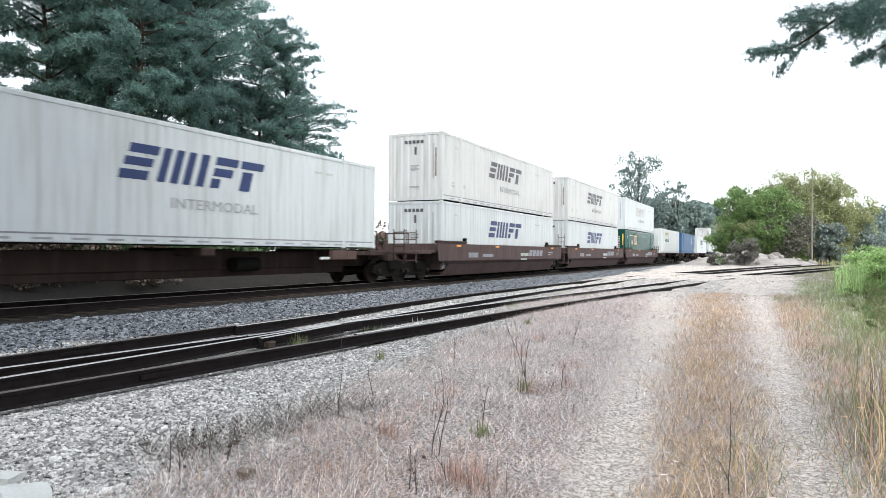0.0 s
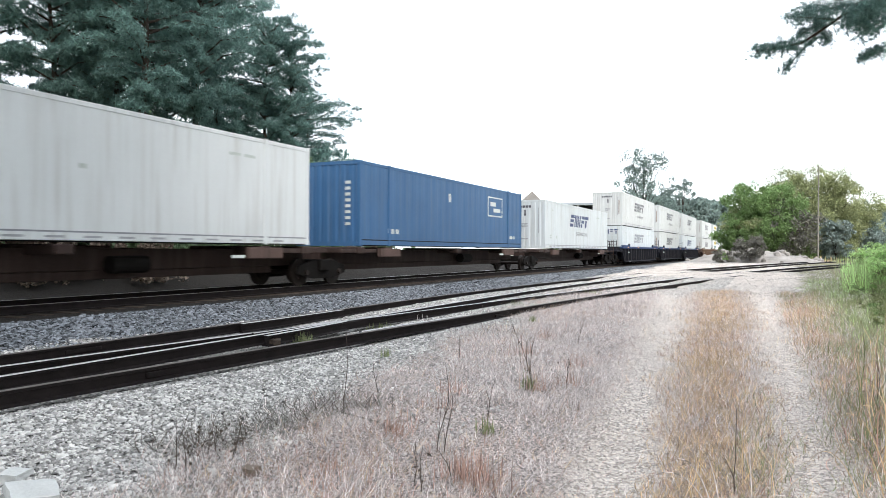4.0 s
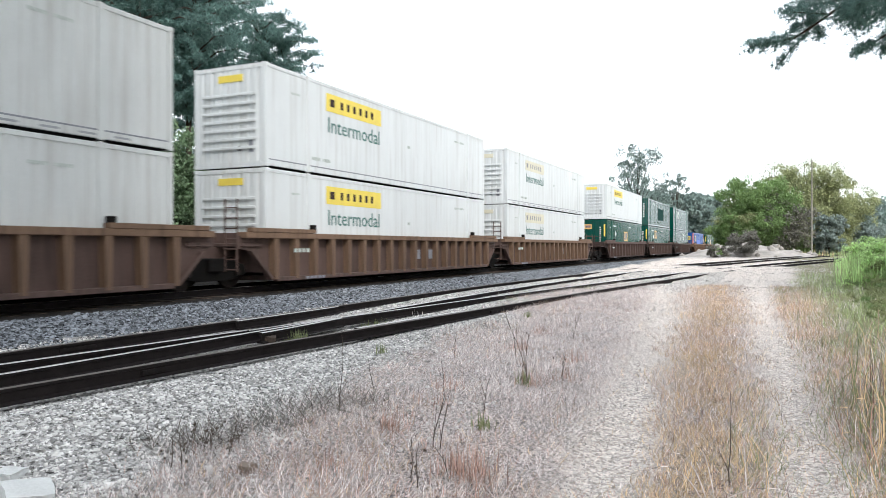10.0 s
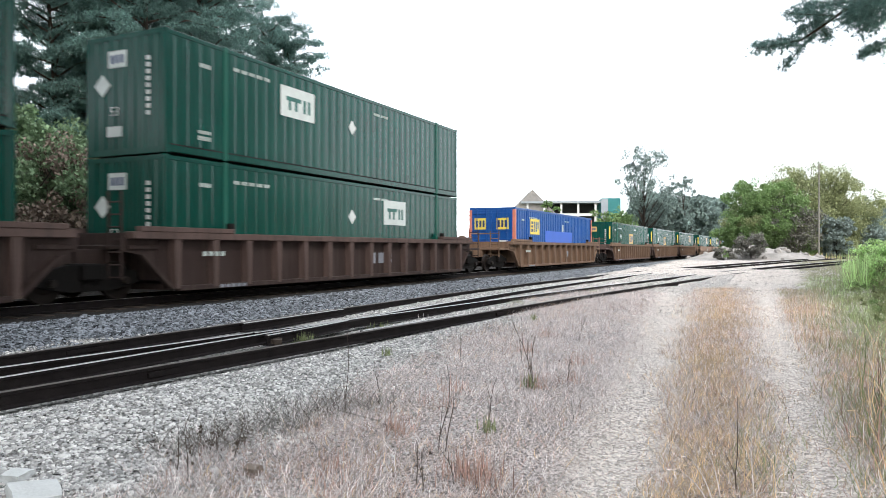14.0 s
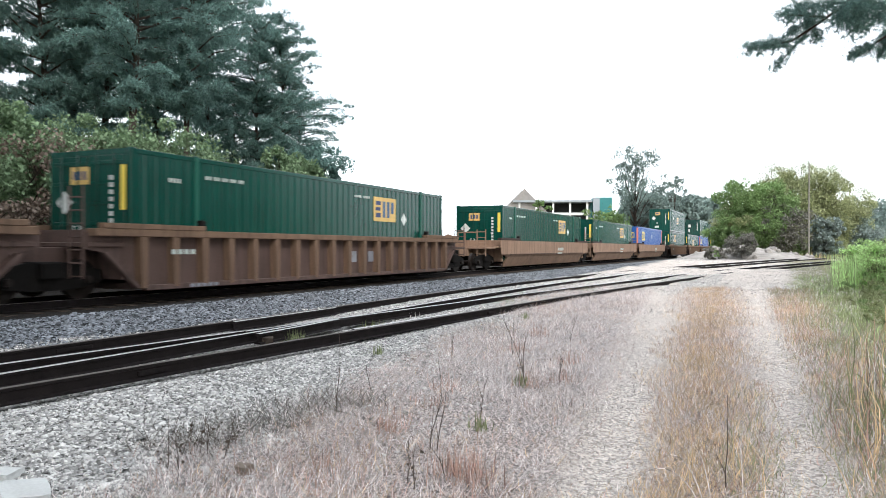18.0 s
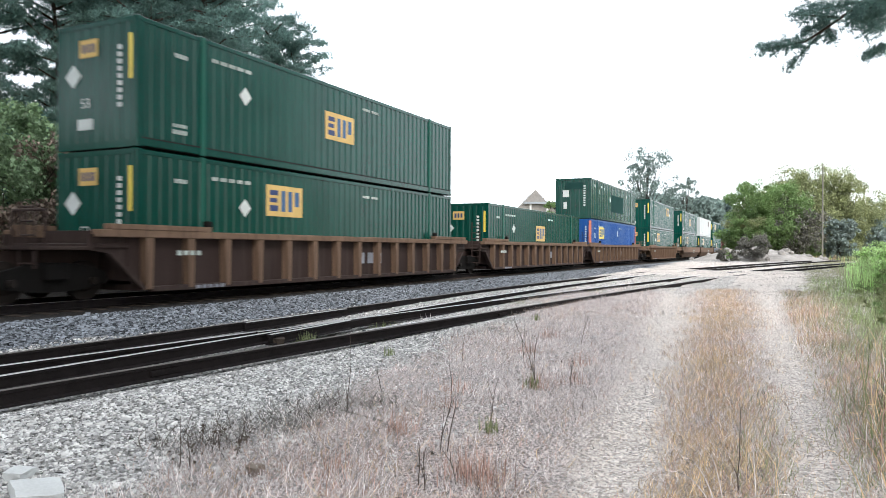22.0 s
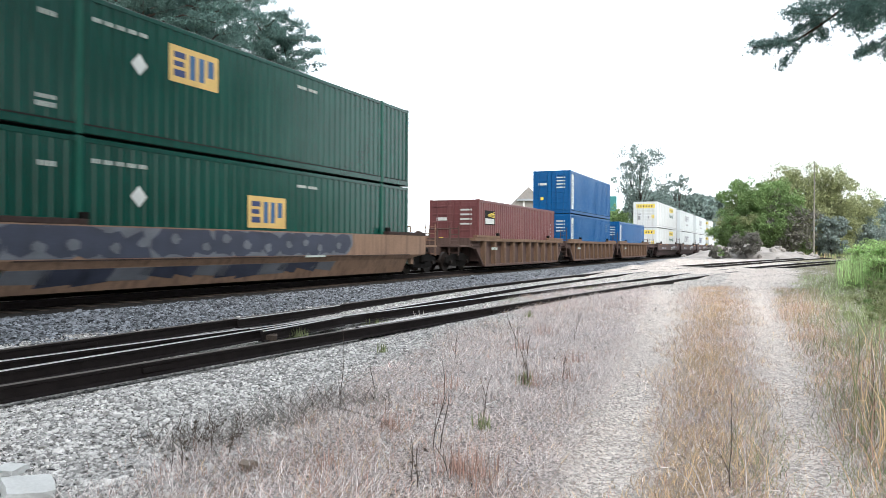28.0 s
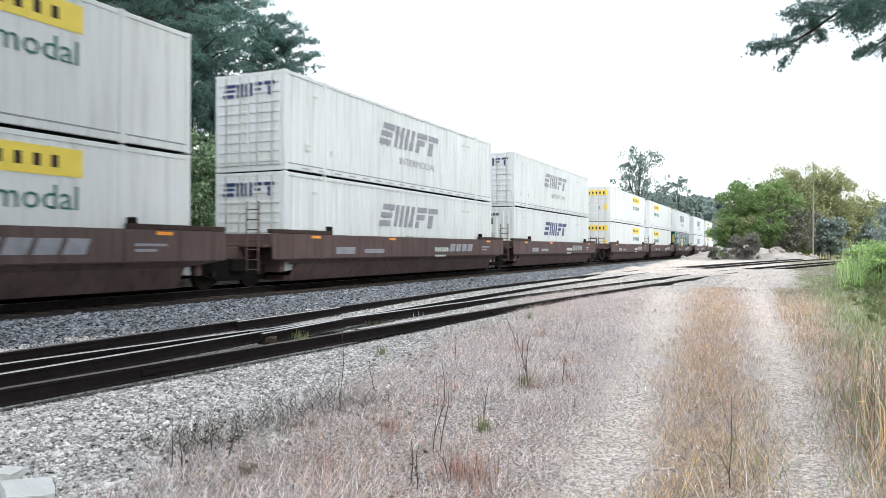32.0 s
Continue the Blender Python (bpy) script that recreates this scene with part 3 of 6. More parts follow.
def slanted_logo(parent, x, z, w, h, material):
    """A brand mark as plain slanted blocks in its colour."""
    k, s, n = w / 5.0, 0.32 * h, 0
    groups = (
        ((0.0, 0.0, 0.85, 0.26), (0.05, 0.38, 0.9, 0.62), (0.1, 0.74, 1.0, 1.0)),
        ((1.14, 0.0, 1.4, 1.0), (1.56, 0.0, 1.82, 1.0), (1.98, 0.0, 2.24, 1.0)),
        ((2.44, 0.0, 2.72, 1.0),),
        ((2.96, 0.0, 3.3, 0.3), (2.98, 0.38, 3.72, 0.64), (2.98, 0.74, 3.86, 1.0)),
        ((3.98, 0.74, 4.95, 1.0), (4.1, 0.0, 4.55, 0.64)),
    )
    for bits in groups:
        for x0, z0, x1, z1 in bits:
            p = [(x0, z0), (x1, z0), (x1, z1), (x0, z1)]
            shape = part("logo_bar", prism(bmesh.new(), [(x + px * k + s * (pz - 0.5), z + pz * h) for px, pz in p], -1.291, -1.28), material, parent)
    return shape


def container(kind, length=L53):
    """A freight container with posts, rails, ribbed walls, doors and castings; its base is at z = 0."""
    paint, ribs, depth, look_of = CONTAINERS[kind][:4]
    c = new("shipping_container")
    p = M[paint]
    hw, h = BOX_W / 2, BOX_H
    posts = ((length - L40) / 2, length - (length - L40) / 2) if length > 13 else ()
    part("side_wall", ribbed_side(length - 0.2, -hw + 0.01, 0.2, h - 0.11, ribs, depth, -1), p, c).location.x = 0.1
    part("side_wall", ribbed_side(length - 0.2, hw - 0.01, 0.2, h - 0.11, ribs, depth, 1), p, c).location.x = 0.1
    part("roof", boxes((0.02, -hw + 0.02, h - 0.06, length - 0.02, hw - 0.02, h - 0.02)), p, c)
    part("floor_frame", boxes((0.05, -hw + 0.06, 0.02, length - 0.05, hw - 0.06, 0.16)), M["black"], c)
    for y in (-hw, hw - 0.07):
        part("bottom_rail", boxes((0, y, 0.03, length, y + 0.07, 0.2), bevel=0.008), p, c)
        part("top_rail", boxes((0, y, h - 0.12, length, y + 0.07, h - 0.01), bevel=0.01), p, c)
    if look_of in ("swift", "amber_sign"):
        n = 17
        slot = boxes(*[(0.8 + i * (length - 1.6) / n, -hw - 0.004, 0.085, 0.8 + i * (length - 1.6) / n + 0.42, -hw + 0.02, 0.13) for i in range(n)])
        part("slotting", slot, M["grey_ink"], c)["kind"] = "stuff"
    # no groove is cut: a flat dark strip stands in for its shade
    part("rail_groove", boxes((0.15, -hw - 0.004, 0.19, length - 0.15, -hw + 0.01, 0.225)), M["faded" if "white" in paint else "black"], c, "dark strip painted as groove shade above the bottom rail")
    for x in (0, length - 0.14):
        for y in (-hw, hw - 0.14):
            part("corner_post", boxes((x, y - 0.002, 0.0, x + 0.14, y + 0.142, h), bevel=0.012), p, c)
            for z in (0, h - 0.1):
                part("corner_casting", boxes((x - 0.006, y - 0.006, z, x + 0.15, y + 0.146, z + 0.11), bevel=0.01), p, c)
    for x in posts:
        for y in (-hw - 0.006, hw - 0.05):
            part("stacking_post", boxes((x - 0.075, y - 0.014, 0, x + 0.075, y + 0.07, h), bevel=0.01), M["post_green"] if paint == "green" else p, c)
            part("lifting_casting", boxes((x - 0.09, y - 0.012, h - 0.09, x + 0.09, y + 0.07, h + 0.015), bevel=0.012), M["steel"] if "white" in paint else p, c)
    part("front_wall", ribbed_side(BOX_W - 0.28, -0.01, 0.14, h - 0.12, 0.29, 0.02, -1), p, c).matrix_basis = pose(0.02, hw - 0.14, 0, 0, 0, -90)
    part("front_top_rail", boxes((0, -hw + 0.14, h - 0.12, 0.08, hw - 0.14, h - 0.005)), p, c)
    part("front_bottom_rail", boxes((0, -hw + 0.14, 0, 0.08, hw - 0.14, 0.15)), p, c)
    part("rear_wall", boxes((length - 0.06, -hw + 0.14, 0.01, length - 0.02, hw - 0.14, h - 0.01)), p, c)
    END_FACE["x"] = 0.002
    CONTAINERS[kind][4](c, length)
    return c


def doors_at_front(c, paint, bars=9):
    """Two doors with ribs and lock rods on the end that leads."""
    hw, h = BOX_W / 2, BOX_H
    END_FACE["x"] = -0.054
    for y0 in (-hw + 0.15, 0.02):
        d = part("door", boxes((-0.03, y0, 0.16, 0.012, y0 + hw - 0.17, h - 0.14), bevel=0.01), M[paint], c)
        for i in range(bars):
            z = 0.25 + i * (h - 0.6) / (bars - 1)
            part("door_rib", boxes((-0.05, y0 + 0.05, z, -0.028, y0 + hw - 0.22, z + 0.09), bevel=0.01), M[paint], d)
        for f in (0.25, 0.72):
            part("lock_rod", tube(bmesh.new(), (-0.07, y0 + (hw - 0.17) * f, 0.12), (-0.07, y0 + (hw - 0.17) * f, h - 0.1), 0.022), M["steel" if "white" in paint else paint], d)


END_FACE = {"x": 0.0}


def end_plates(c, rows, material, label=""):
    """Plates on the leading end, each by itself: rows of y0, z0, y1, z1."""
    for y0, z0, y1, z1 in rows:
        part("end_marking", boxes((END_FACE["x"], y0, z0, END_FACE["x"] + 0.01, y1, z1)), material, c, label)


def deco_swift(c, length, ink="navy", doors=False):
    slanted_logo(c, 5.45, 1.46, 4.65, 0.8, M[ink])
    words("INTERMODAL", 0.36, M["grey_ink"], c, pose(6.8, -1.2885, 0.88, 90, 0, 0) @ Matrix.Diagonal((1.38, 1, 1, 1)))
    marks(c, "small_marking", [(1.3, 2.3, 1.62, 2.36), (1.0, 0.62, 1.3, 0.7), (1.0, 0.76, 1.3, 0.84), (2.25, 0.62, 2.45, 0.8), (length - 3.6, 2.27, length - 2.5, 2.34)], M["soft_ink"])
    if doors:
        doors_at_front(c, "cool_white")
        end_plates(c, [(0.55, 2.18, 0.95, 2.28), (0.5, 2.34, 0.92, 2.42), (0.48, 2.48, 0.9, 2.58), (0.36, 2.18, 0.43, 2.58), (0.2, 2.18, 0.27, 2.58), (0.05, 2.18, 0.12, 2.58), (-0.14, 2.18, -0.05, 2.58), (-0.5, 2.48, -0.24, 2.58), (-0.45, 2.32, -0.24, 2.4), (-0.95, 2.48, -0.58, 2.58), (-0.8, 2.18, -0.71, 2.44)], M["navy"], "blue bars of a logo on the doors")
    else:
        end_plates(c, [(0.36 - 0.19 * i, 2.42, 0.5 - 0.19 * i, 2.56) for i in range(5)] + [(-0.08, 1.95, 0.02, 2.28)], M["charcoal"])
        end_plates(c, [(-0.9, 0.9, -0.86, 2.4), (-0.2, 1.3, 0.2, 1.36), (-0.2, 1.45, 0.2, 1.5), (-0.2, 0.55, 0.25, 0.6)], M["grey_ink"])
        words("53'", 0.26, M["grey_ink"], c, pose(END_FACE["x"] - 0.001, 0.2, 1.25, 90, 0, -90))


def deco_swift_old(c, length):
    deco_swift(c, length, "charcoal")
    end_plates(c, [(-1.02, 1.0, -0.95, 2.2)], M["rust"], "rust streak on the end wall")


def deco_swift_pale(c, length):
    deco_swift(c, length, "pale_ink")


def deco_swift_doors(c, length):
    deco_swift(c, length, "faded", True)


def sign(c, x, z, plate):
    p = marks(c, "placard", [(x, z, x + 3.4, z + 0.56)], M[plate], label="yellow placard with dark bars")
    marks(p, "placard_bar", [(x + 0.2, z + 0.16, x + 0.45, z + 0.4)] + [(x + 0.8 + i * 0.38, z + 0.16, x + 0.95 + i * 0.38, z + 0.4) for i in range(6)], M["faded" if plate == "pale_yellow" else "car_dark"], -1.2945)
    words("Intermodal", 0.7, M["teal_ink"], c, pose(x + 0.05, -1.2885, z - 0.66, 90, 0, 0) @ Matrix.Diagonal((1.06, 1, 1, 1)))


def deco_sign(c, length, plate="yellow"):
    sign(c, 2.95, 2.02, plate)
    marks(c, "small_marking", [(2.2, 0.4, 3.3, 0.5), (1.2, 2.2, 1.6, 2.26), (length - 3.4, 2.3, length - 2.4, 2.38), (8.4, 1.5, 8.6, 1.6)], M["soft_ink"])
    rib = part("end_rib", boxes((-0.05, -0.95, 0.5, -0.02, 0.95, 0.58), bevel=0.01), M["white"], c)
    for i in range(1, 7):
        again(rib, 0, 0, 0.25 * i)
    end_plates(c, [(-0.5, 2.42, 0.4, 2.62)], M[plate], "yellow plate high on the end")
    end_plates(c, [(-0.85, 0.42, -0.7, 0.75), (-0.45, 0.45, -0.3, 0.6)], M["faded"])


def deco_sign_amber(c, length):
    deco_sign(c, length, "pale_yellow")


def deco_sign_doors(c, length):
    sign(c, 9.8, 2.08, "yellow")
    doors_at_front(c, "white", 8)
    end_plates(c, [(-1.08, 2.15, 0.98, 2.6)], M["yellow"], "yellow placard across the doors")
    for i in range(6):
        part("end_bar", boxes((END_FACE["x"] - 0.003, -0.8 + i * 0.3, 2.25, END_FACE["x"] + 0.002, -0.68 + i * 0.3, 2.46)), M["car_dark"], c)
    end_plates(c, [(-1.02, 0.98, -0.72, 1.4)], M["yellow"])
    end_plates(c, [(-0.45, 0.98, -0.3, 1.25), (0.45, 1.42, 0.85, 1.52), (0.45, 1.58, 0.85, 1.62), (0.5, 0.85, 0.8, 1.3)], M["grey_ink"])


def deco_square(c, length, x=7.1, z=1.15, diamond=3.5, plate="amber", doors=False, plain=False, end=True):
    if not plain:
        p = marks(c, "placard", [(x, z, x + 1.6, z + 0.86)], M[plate], label="faded square placard with dark bars")
        marks(p, "placard_bar", [(x + 0.14, z + 0.14, x + 0.5, z + 0.3), (x + 0.14, z + 0.38, x + 0.46, z + 0.5), (x + 0.14, z + 0.58, x + 0.5, z + 0.72)], M["navy"], -1.2945)
        marks(p, "placard_bar", [(x + 0.64, z + 0.14, x + 0.82, z + 0.72), (x + 0.94, z + 0.14, x + 1.12, z + 0.72), (x + 1.24, z + 0.3, x + 1.44, z + 0.72)], M["slate_blue"], -1.2945)
    if diamond:
        bm = bmesh.new()
        prism(bm, [(diamond, 1.5), (diamond + 0.22, 1.74), (diamond, 1.98), (diamond - 0.22, 1.74)], -1.291, -1.28)
        part("white_diamond", bm, M["white_ink"], c)
    marks(c, "small_marking", [(2.3 + i * 0.3, 2.36, 2.54 + i * 0.3, 2.45) for i in range(5)] + [(1.05, 0.42, 1.5, 0.52), (1.05, 0.58, 1.5, 0.66), (1.1, 2.2, 1.5, 2.3), (length - 6.9, 2.38, length - 5.9, 2.46)], M["soft_ink"])
    if doors:
        doors_at_front(c, CONTAINER_PAINT["door"], 6)
    if not end:
        return
    end_plates(c, [(-0.05, 2.1, 0.55, 2.5)], M["white_ink" if plain else "amber"], "square plate with dark bars")
    for y0 in (0.36, 0.2, 0.04):
        part("end_bar", boxes((END_FACE["x"] - 0.003, y0, 2.2, END_FACE["x"] + 0.002, y0 + 0.1, 2.4)), M["navy"], c)
    if not plain:
        end_plates(c, [(-1.2, 1.5, -1.05, 2.5)], M["yellow"], "yellow corner strip")
    end_plates(c, [(-0.82, 0.9 + i * 0.16, -0.7, 1.0 + i * 0.16) for i in range(9)] + [(0.1, 0.45, 0.6, 0.7)], M["white_ink"])
    words("53", 0.32, M["white_ink"], c, pose(END_FACE["x"] - 0.001, 0.5, 0.95, 90, 0, -90))
    bm = bmesh.new()
    prism(bm, [(0, -0.27), (0.27, 0), (0, 0.27), (-0.27, 0)], -0.006, 0.006)
    part("white_diamond", bm, M["white_ink"], c).matrix_basis = pose(END_FACE["x"], 0.75, 1.7, 0, 0, 90)


def deco_square_far(c, length):
    deco_square(c, length, 10.55, 1.62, 12.75)


def deco_square_doors(c, length):
    CONTAINER_PAINT["door"] = "green"
    deco_square(c, length, 10.5, 1.62, 12.75, "amber", True)


def deco_square_near(c, length):
    deco_square(c, length, 4.35, 1.58, 3.5)


def letters(c, length, x):
    p = marks(c, "placard", [(x, 1.55, x + 1.6, 2.42)], M["white_ink"], label="white placard with dark bars")
    marks(p, "placard_bar", [(x + 0.25, 2.02, x + 0.95, 2.14), (x + 0.35, 1.75, x + 0.47, 2.02), (x + 0.65, 1.75, x + 0.77, 2.02), (x + 1.05, 1.75, x + 1.17, 2.14), (x + 1.27, 1.75, x + 1.39, 2.14)], M["teal_ink"], -1.2945)
    deco_square(c, length, plain=True, diamond=7.9)


def deco_letters_box(c, length):
    letters(c, length, 9.95)


def deco_letters_near(c, length):
    letters(c, length, 4.2)


def deco_old_panel(c, length):
    """An old box with a painted-over panel on its side."""
    marks(c, "painted_over_panel", [(6.4, 0.75, 10.8, 2.1)], M["matte_green"], -1.2895, "matte painted-over panel")
    part("white_diamond", prism(bmesh.new(), [(6.08, 1.45), (6.3, 1.68), (6.08, 1.91), (5.86, 1.68)], -1.291, -1.28), M["white_ink"], c)
    deco_plain_end(c, length)


def deco_plain_end(c, length):
    """An old box: white plates on the end, small markings on the side."""
    end_plates(c, [(0.3, 1.55, 0.75, 2.05), (0.45, 0.7, 0.7, 1.2)], M["white_ink"])
    end_plates(c, [(-0.9, 0.9 + i * 0.17, -0.76, 1.0 + i * 0.17) for i in range(9)], M["white_ink"])
    end_plates(c, [(-0.75, 2.1, 0.55, 2.6)], M["matte_green"], "patch of matte overpaint")
    marks(c, "small_marking", [(1.1, 2.3, 1.4, 2.5), (3.1, 2.4, 3.5, 2.55), (4.0, 2.3, 4.3, 2.45), (2.4, 1.9, 2.55, 2.2), (12.1, 2.2, 12.5, 2.3), (12.1, 2.36, 12.4, 2.44)], M["soft_ink"])


def deco_white_old(c, length):
    x = 11.6
    marks(c, "placard", [(x, 1.75, x + 1.35, 2.55)], M["car_grey"], -1.293, "greyed square placard")
    marks(c, "small_marking", [(3.5, 0.5, 3.9, 0.6), (length - 2.5, 0.5, length - 2.0, 0.6)], M["faded"])
    end_plates(c, [(0.3, 1.1, 0.4, 2.2)], M["faded"])


def deco_ocean(c, length):
    """A deep-sea box with doors leading."""
    now = CONTAINER_PAINT["now"]
    doors_at_front(c, now, 7)
    end_plates(c, [(-0.95, 1.7 + i * 0.22, -0.35, 1.78 + i * 0.22) for i in range(4)] + [(0.3, 1.9, 0.9, 2.05)], M["white_ink"])
    end_plates(c, [(0.55, 0.9, 0.75, 1.1)], M["yellow"])
    if now == "red":
        p = marks(c, "placard", [(0.75, 1.72, 2.05, 2.4)], M["black"], -1.293, "black placard with yellow rays over a white band")
        marks(p, "placard_bar", [(0.79, 1.76, 1.95, 2.02)], M["white_ink"], -1.297)
        for i in range(4):
            part("placard_ray", prism(bmesh.new(), [(1.15, 2.14 + 0.02 * i), (2.03, 2.06 + 0.085 * i), (2.03, 2.11 + 0.085 * i), (1.15, 2.15 + 0.02 * i)], -1.299, -1.29), M["yellow"], p)
        marks(c, "small_marking", [(length - 0.8, 0.4 + 0.22 * i, length - 0.62, 0.5 + 0.22 * i) for i in range(8)], M["faded"], -1.293)
    else:
        p = marks(c, "white_strip", [(0.35, 0.3, 0.85, 2.62)], M["white_ink"], -1.293, "white strip beside the corner")
        marks(p, "strip_bar", [(0.53, 0.6 + 0.17 * i, 0.66, 0.7 + 0.17 * i) for i in range(10)], M["sea_blue"], -1.297)
        marks(c, "small_marking", [(length - 1.6, 2.35 - 0.15 * i, length - 1.1 - 0.1 * (i % 2), 2.41 - 0.15 * i) for i in range(4)], M["faded"], -1.293)


def blue_box(c, length, doors):
    """A blue box with salmon corner posts, a yellow placard and small white marks."""
    CONTAINER_PAINT["door"] = "blue"
    deco_square(c, length, 2.5, 1.5, 0, "yellow", doors, end=False)
    for x, y in ((-0.012, -1.31), (-0.012, 1.15), (length - 0.14, -1.31)):
        part("salmon_corner_post", boxes((x, y, 0.12, x + 0.16, y + 0.16, BOX_H - 0.12), bevel=0.01), M["salmon"], c, "faded salmon corner post")
    marks(c, "small_marking", [(1.0, 0.75, 1.5, 1.2), (8.7, 1.75, 9.05, 2.2)], M["white_ink"])


def deco_blue53(c, length):
    blue_box(c, length, False)
    words("53", 0.55, M["white_ink"], c, pose(0.95, -1.2885, 1.5, 90, 0, 0))
    words("53", 0.6, M["white_ink"], c, pose(0.0, 0.4, 1.5, 90, 0, -90))
    end_plates(c, [(-0.3, 0.8, 0.35, 1.2)] + [(-0.98, 0.9 + i * 0.17, -0.88, 1.0 + i * 0.17) for i in range(9)], M["white_ink"])


def deco_blue_doors(c, length):
    blue_box(c, length, True)
    for y0 in (-0.95, 0.3):
        end_plates(c, [(y0, 1.72, y0 + 0.68, 2.32)], M["yellow"], "yellow plate on a door")
        for i in range(3):
            part("end_bar", boxes((END_FACE["x"] - 0.003, y0 + 0.1 + 0.19 * i, 1.84, END_FACE["x"] + 0.002, y0 + 0.22 + 0.19 * i, 2.2)), M["navy"], c)
    end_plates(c, [(-0.9, 0.75, -0.4, 1.15)], M["white_ink"])


def deco_blue_patched(c, length):
    deco_blue_doors(c, length)
    marks(c, "paint_patch", [(5.2, 0.9, 11.0, 1.75)], M["bright_blue"], -1.2895, "patch of fresh brighter blue paint")


def deco_slate(c, length):
    marks(c, "placard_frame", [(11.4, 1.5, 13.3, 2.45)], M["white_ink"], -1.291, "white outlined square")
    marks(c, "placard", [(11.47, 1.56, 13.23, 2.39)], M["slate_blue"], -1.2945)
    marks(c, "placard_bar", [(11.7, 2.0, 12.4, 2.2), (12.1, 1.72, 13.0, 1.9)], M["white_ink"], -1.298)
    marks(c, "small_marking", [(1.9, 0.45, 2.7, 0.62), (7.0, 1.9, 7.25, 2.25), (length - 1.8, 0.45, length - 1.0, 0.6)], M["white_ink"])
    end_plates(c, [(-0.9, 0.7 + i * 0.2, -0.7, 0.8 + i * 0.2) for i in range(8)], M["white_ink"])


CONTAINER_PAINT = {"door": "green", "now": ""}
# kind: paint, rib pitch, rib depth, family, decoration, label
CONTAINERS = {
    "swift": ("cool_white", 0.30, 0.016, "swift", deco_swift, "white steel container with a navy slanted logo"),
    "swift_old": ("warm_white", 0.30, 0.02, "swift", deco_swift_old, "weathered beige-white container with a charcoal slanted logo"),
    "swift_pale": ("cool_white", 0.30, 0.016, "swift", deco_swift_pale, "white steel container with a sun-bleached logo"),
    "swift_doors": ("cool_white", 0.34, 0.032, "swift", deco_swift_doors, "ribbed white container with faded lettering, doors leading"),
    "sign": ("white", 0.6, 0.006, "sign", deco_sign, "smooth white container with a yellow placard"),
    "sign_amber": ("white", 0.6, 0.006, "amber_sign", deco_sign_amber, "smooth white container with a faded amber placard"),
    "sign_doors": ("white", 0.3, 0.02, "sign", deco_sign_doors, "white container with yellow placards and rod-locked doors"),
    "green": ("green", 0.32, 0.024, "square", deco_square, "dark green container with a faded square placard"),
    "green_near": ("green", 0.30, 0.03, "square", deco_square_near, "ribbed dark green container with an amber placard"),
    "letters_near": ("green", 0.4, 0.01, "square", deco_letters_near, "smooth green container with a white placard"),
    "green_far": ("green", 0.28, 0.034, "square", deco_square_far, "ribbed dark green container with a square placard"),
    "green_doors": ("green", 0.32, 0.018, "square", deco_square_doors, "dark green container with locked doors leading"),
    "letters": ("green", 0.4, 0.01, "square", deco_letters_box, "smooth green container with a white placard"),
    "pale": ("glossy_green", 0.55, 0.045, "old", deco_old_panel, "faded deep-ribbed green container with a painted-over panel"),
    "white_old": ("white", 0.5, 0.045, "old", deco_white_old, "deep-ribbed plain white container"),
    "blue53": ("blue", 0.36, 0.05, "square", deco_blue53, "ribbed blue container with salmon corner posts"),
    "blue_doors": ("blue", 0.36, 0.05, "square", deco_blue_doors, "ribbed blue container with yellow plates on its doors"),
    "blue_patched": ("blue", 0.36, 0.035, "square", deco_blue_patched, "ribbed blue container with a fresh blue paint patch"),
    "slate": ("slate_blue", 0.6, 0.008, "slate", deco_slate, "smooth slate blue container with a white outlined square"),
    "red": ("red", 0.28, 0.055, "ocean", deco_ocean, "oxide red ribbed sea container with doors leading"),
    "sea": ("sea_blue", 0.28, 0.055, "ocean", deco_ocean, "bright blue ribbed sea container with a white strip"),
}
SHORT = ("red", "sea")


# wheel sets and side frames
def truck(parent, x):
    t = part("truck_bolster", boxes((x - 0.25, -1.15, 0.45, x + 0.25, 1.15, 0.8), bevel=0.03), M["truck"], parent)
    for y in (-1.02, 0.92):
        bm = bmesh.new()
        prism(bm, [(x - 1.25, 0.38), (x - 0.95, 0.3), (x - 0.45, 0.22), (x + 0.45, 0.22), (x + 0.95, 0.3), (x + 1.25, 0.38), (x + 1.2, 0.62), (x + 0.5, 0.78), (x - 0.5, 0.78), (x - 1.2, 0.62)], y, y + 0.1)
        part("side_frame", bm, M["truck"], t)
        bm = bmesh.new()
        for d in (-0.16, 0, 0.16):
            tube(bm, (x + d, y + 0.05, 0.26), (x + d, y + 0.05, 0.6), 0.06, sides=8)
        part("spring_nest", bm, M["truck"], t)
    for dx in (-0.88, 0.88):
        w = part("wheelset", tube(bmesh.new(), (x + dx, -1.1, 0.42), (x + dx, 1.1, 0.42), 0.08, sides=10), M["wheel"], t)
        for y in (-0.79, 0.66):
            bm = bmesh.new()
            tube(bm, (x + dx, y, 0.42), (x + dx, y + 0.13, 0.42), 0.42, sides=24)
            tube(bm, (x + dx, y - 0.02, 0.42), (x + dx, y, 0.42), 0.2, 0.24, sides=16)
            part("wheel", bm, M["wheel"], w, smooth=False)
    return t


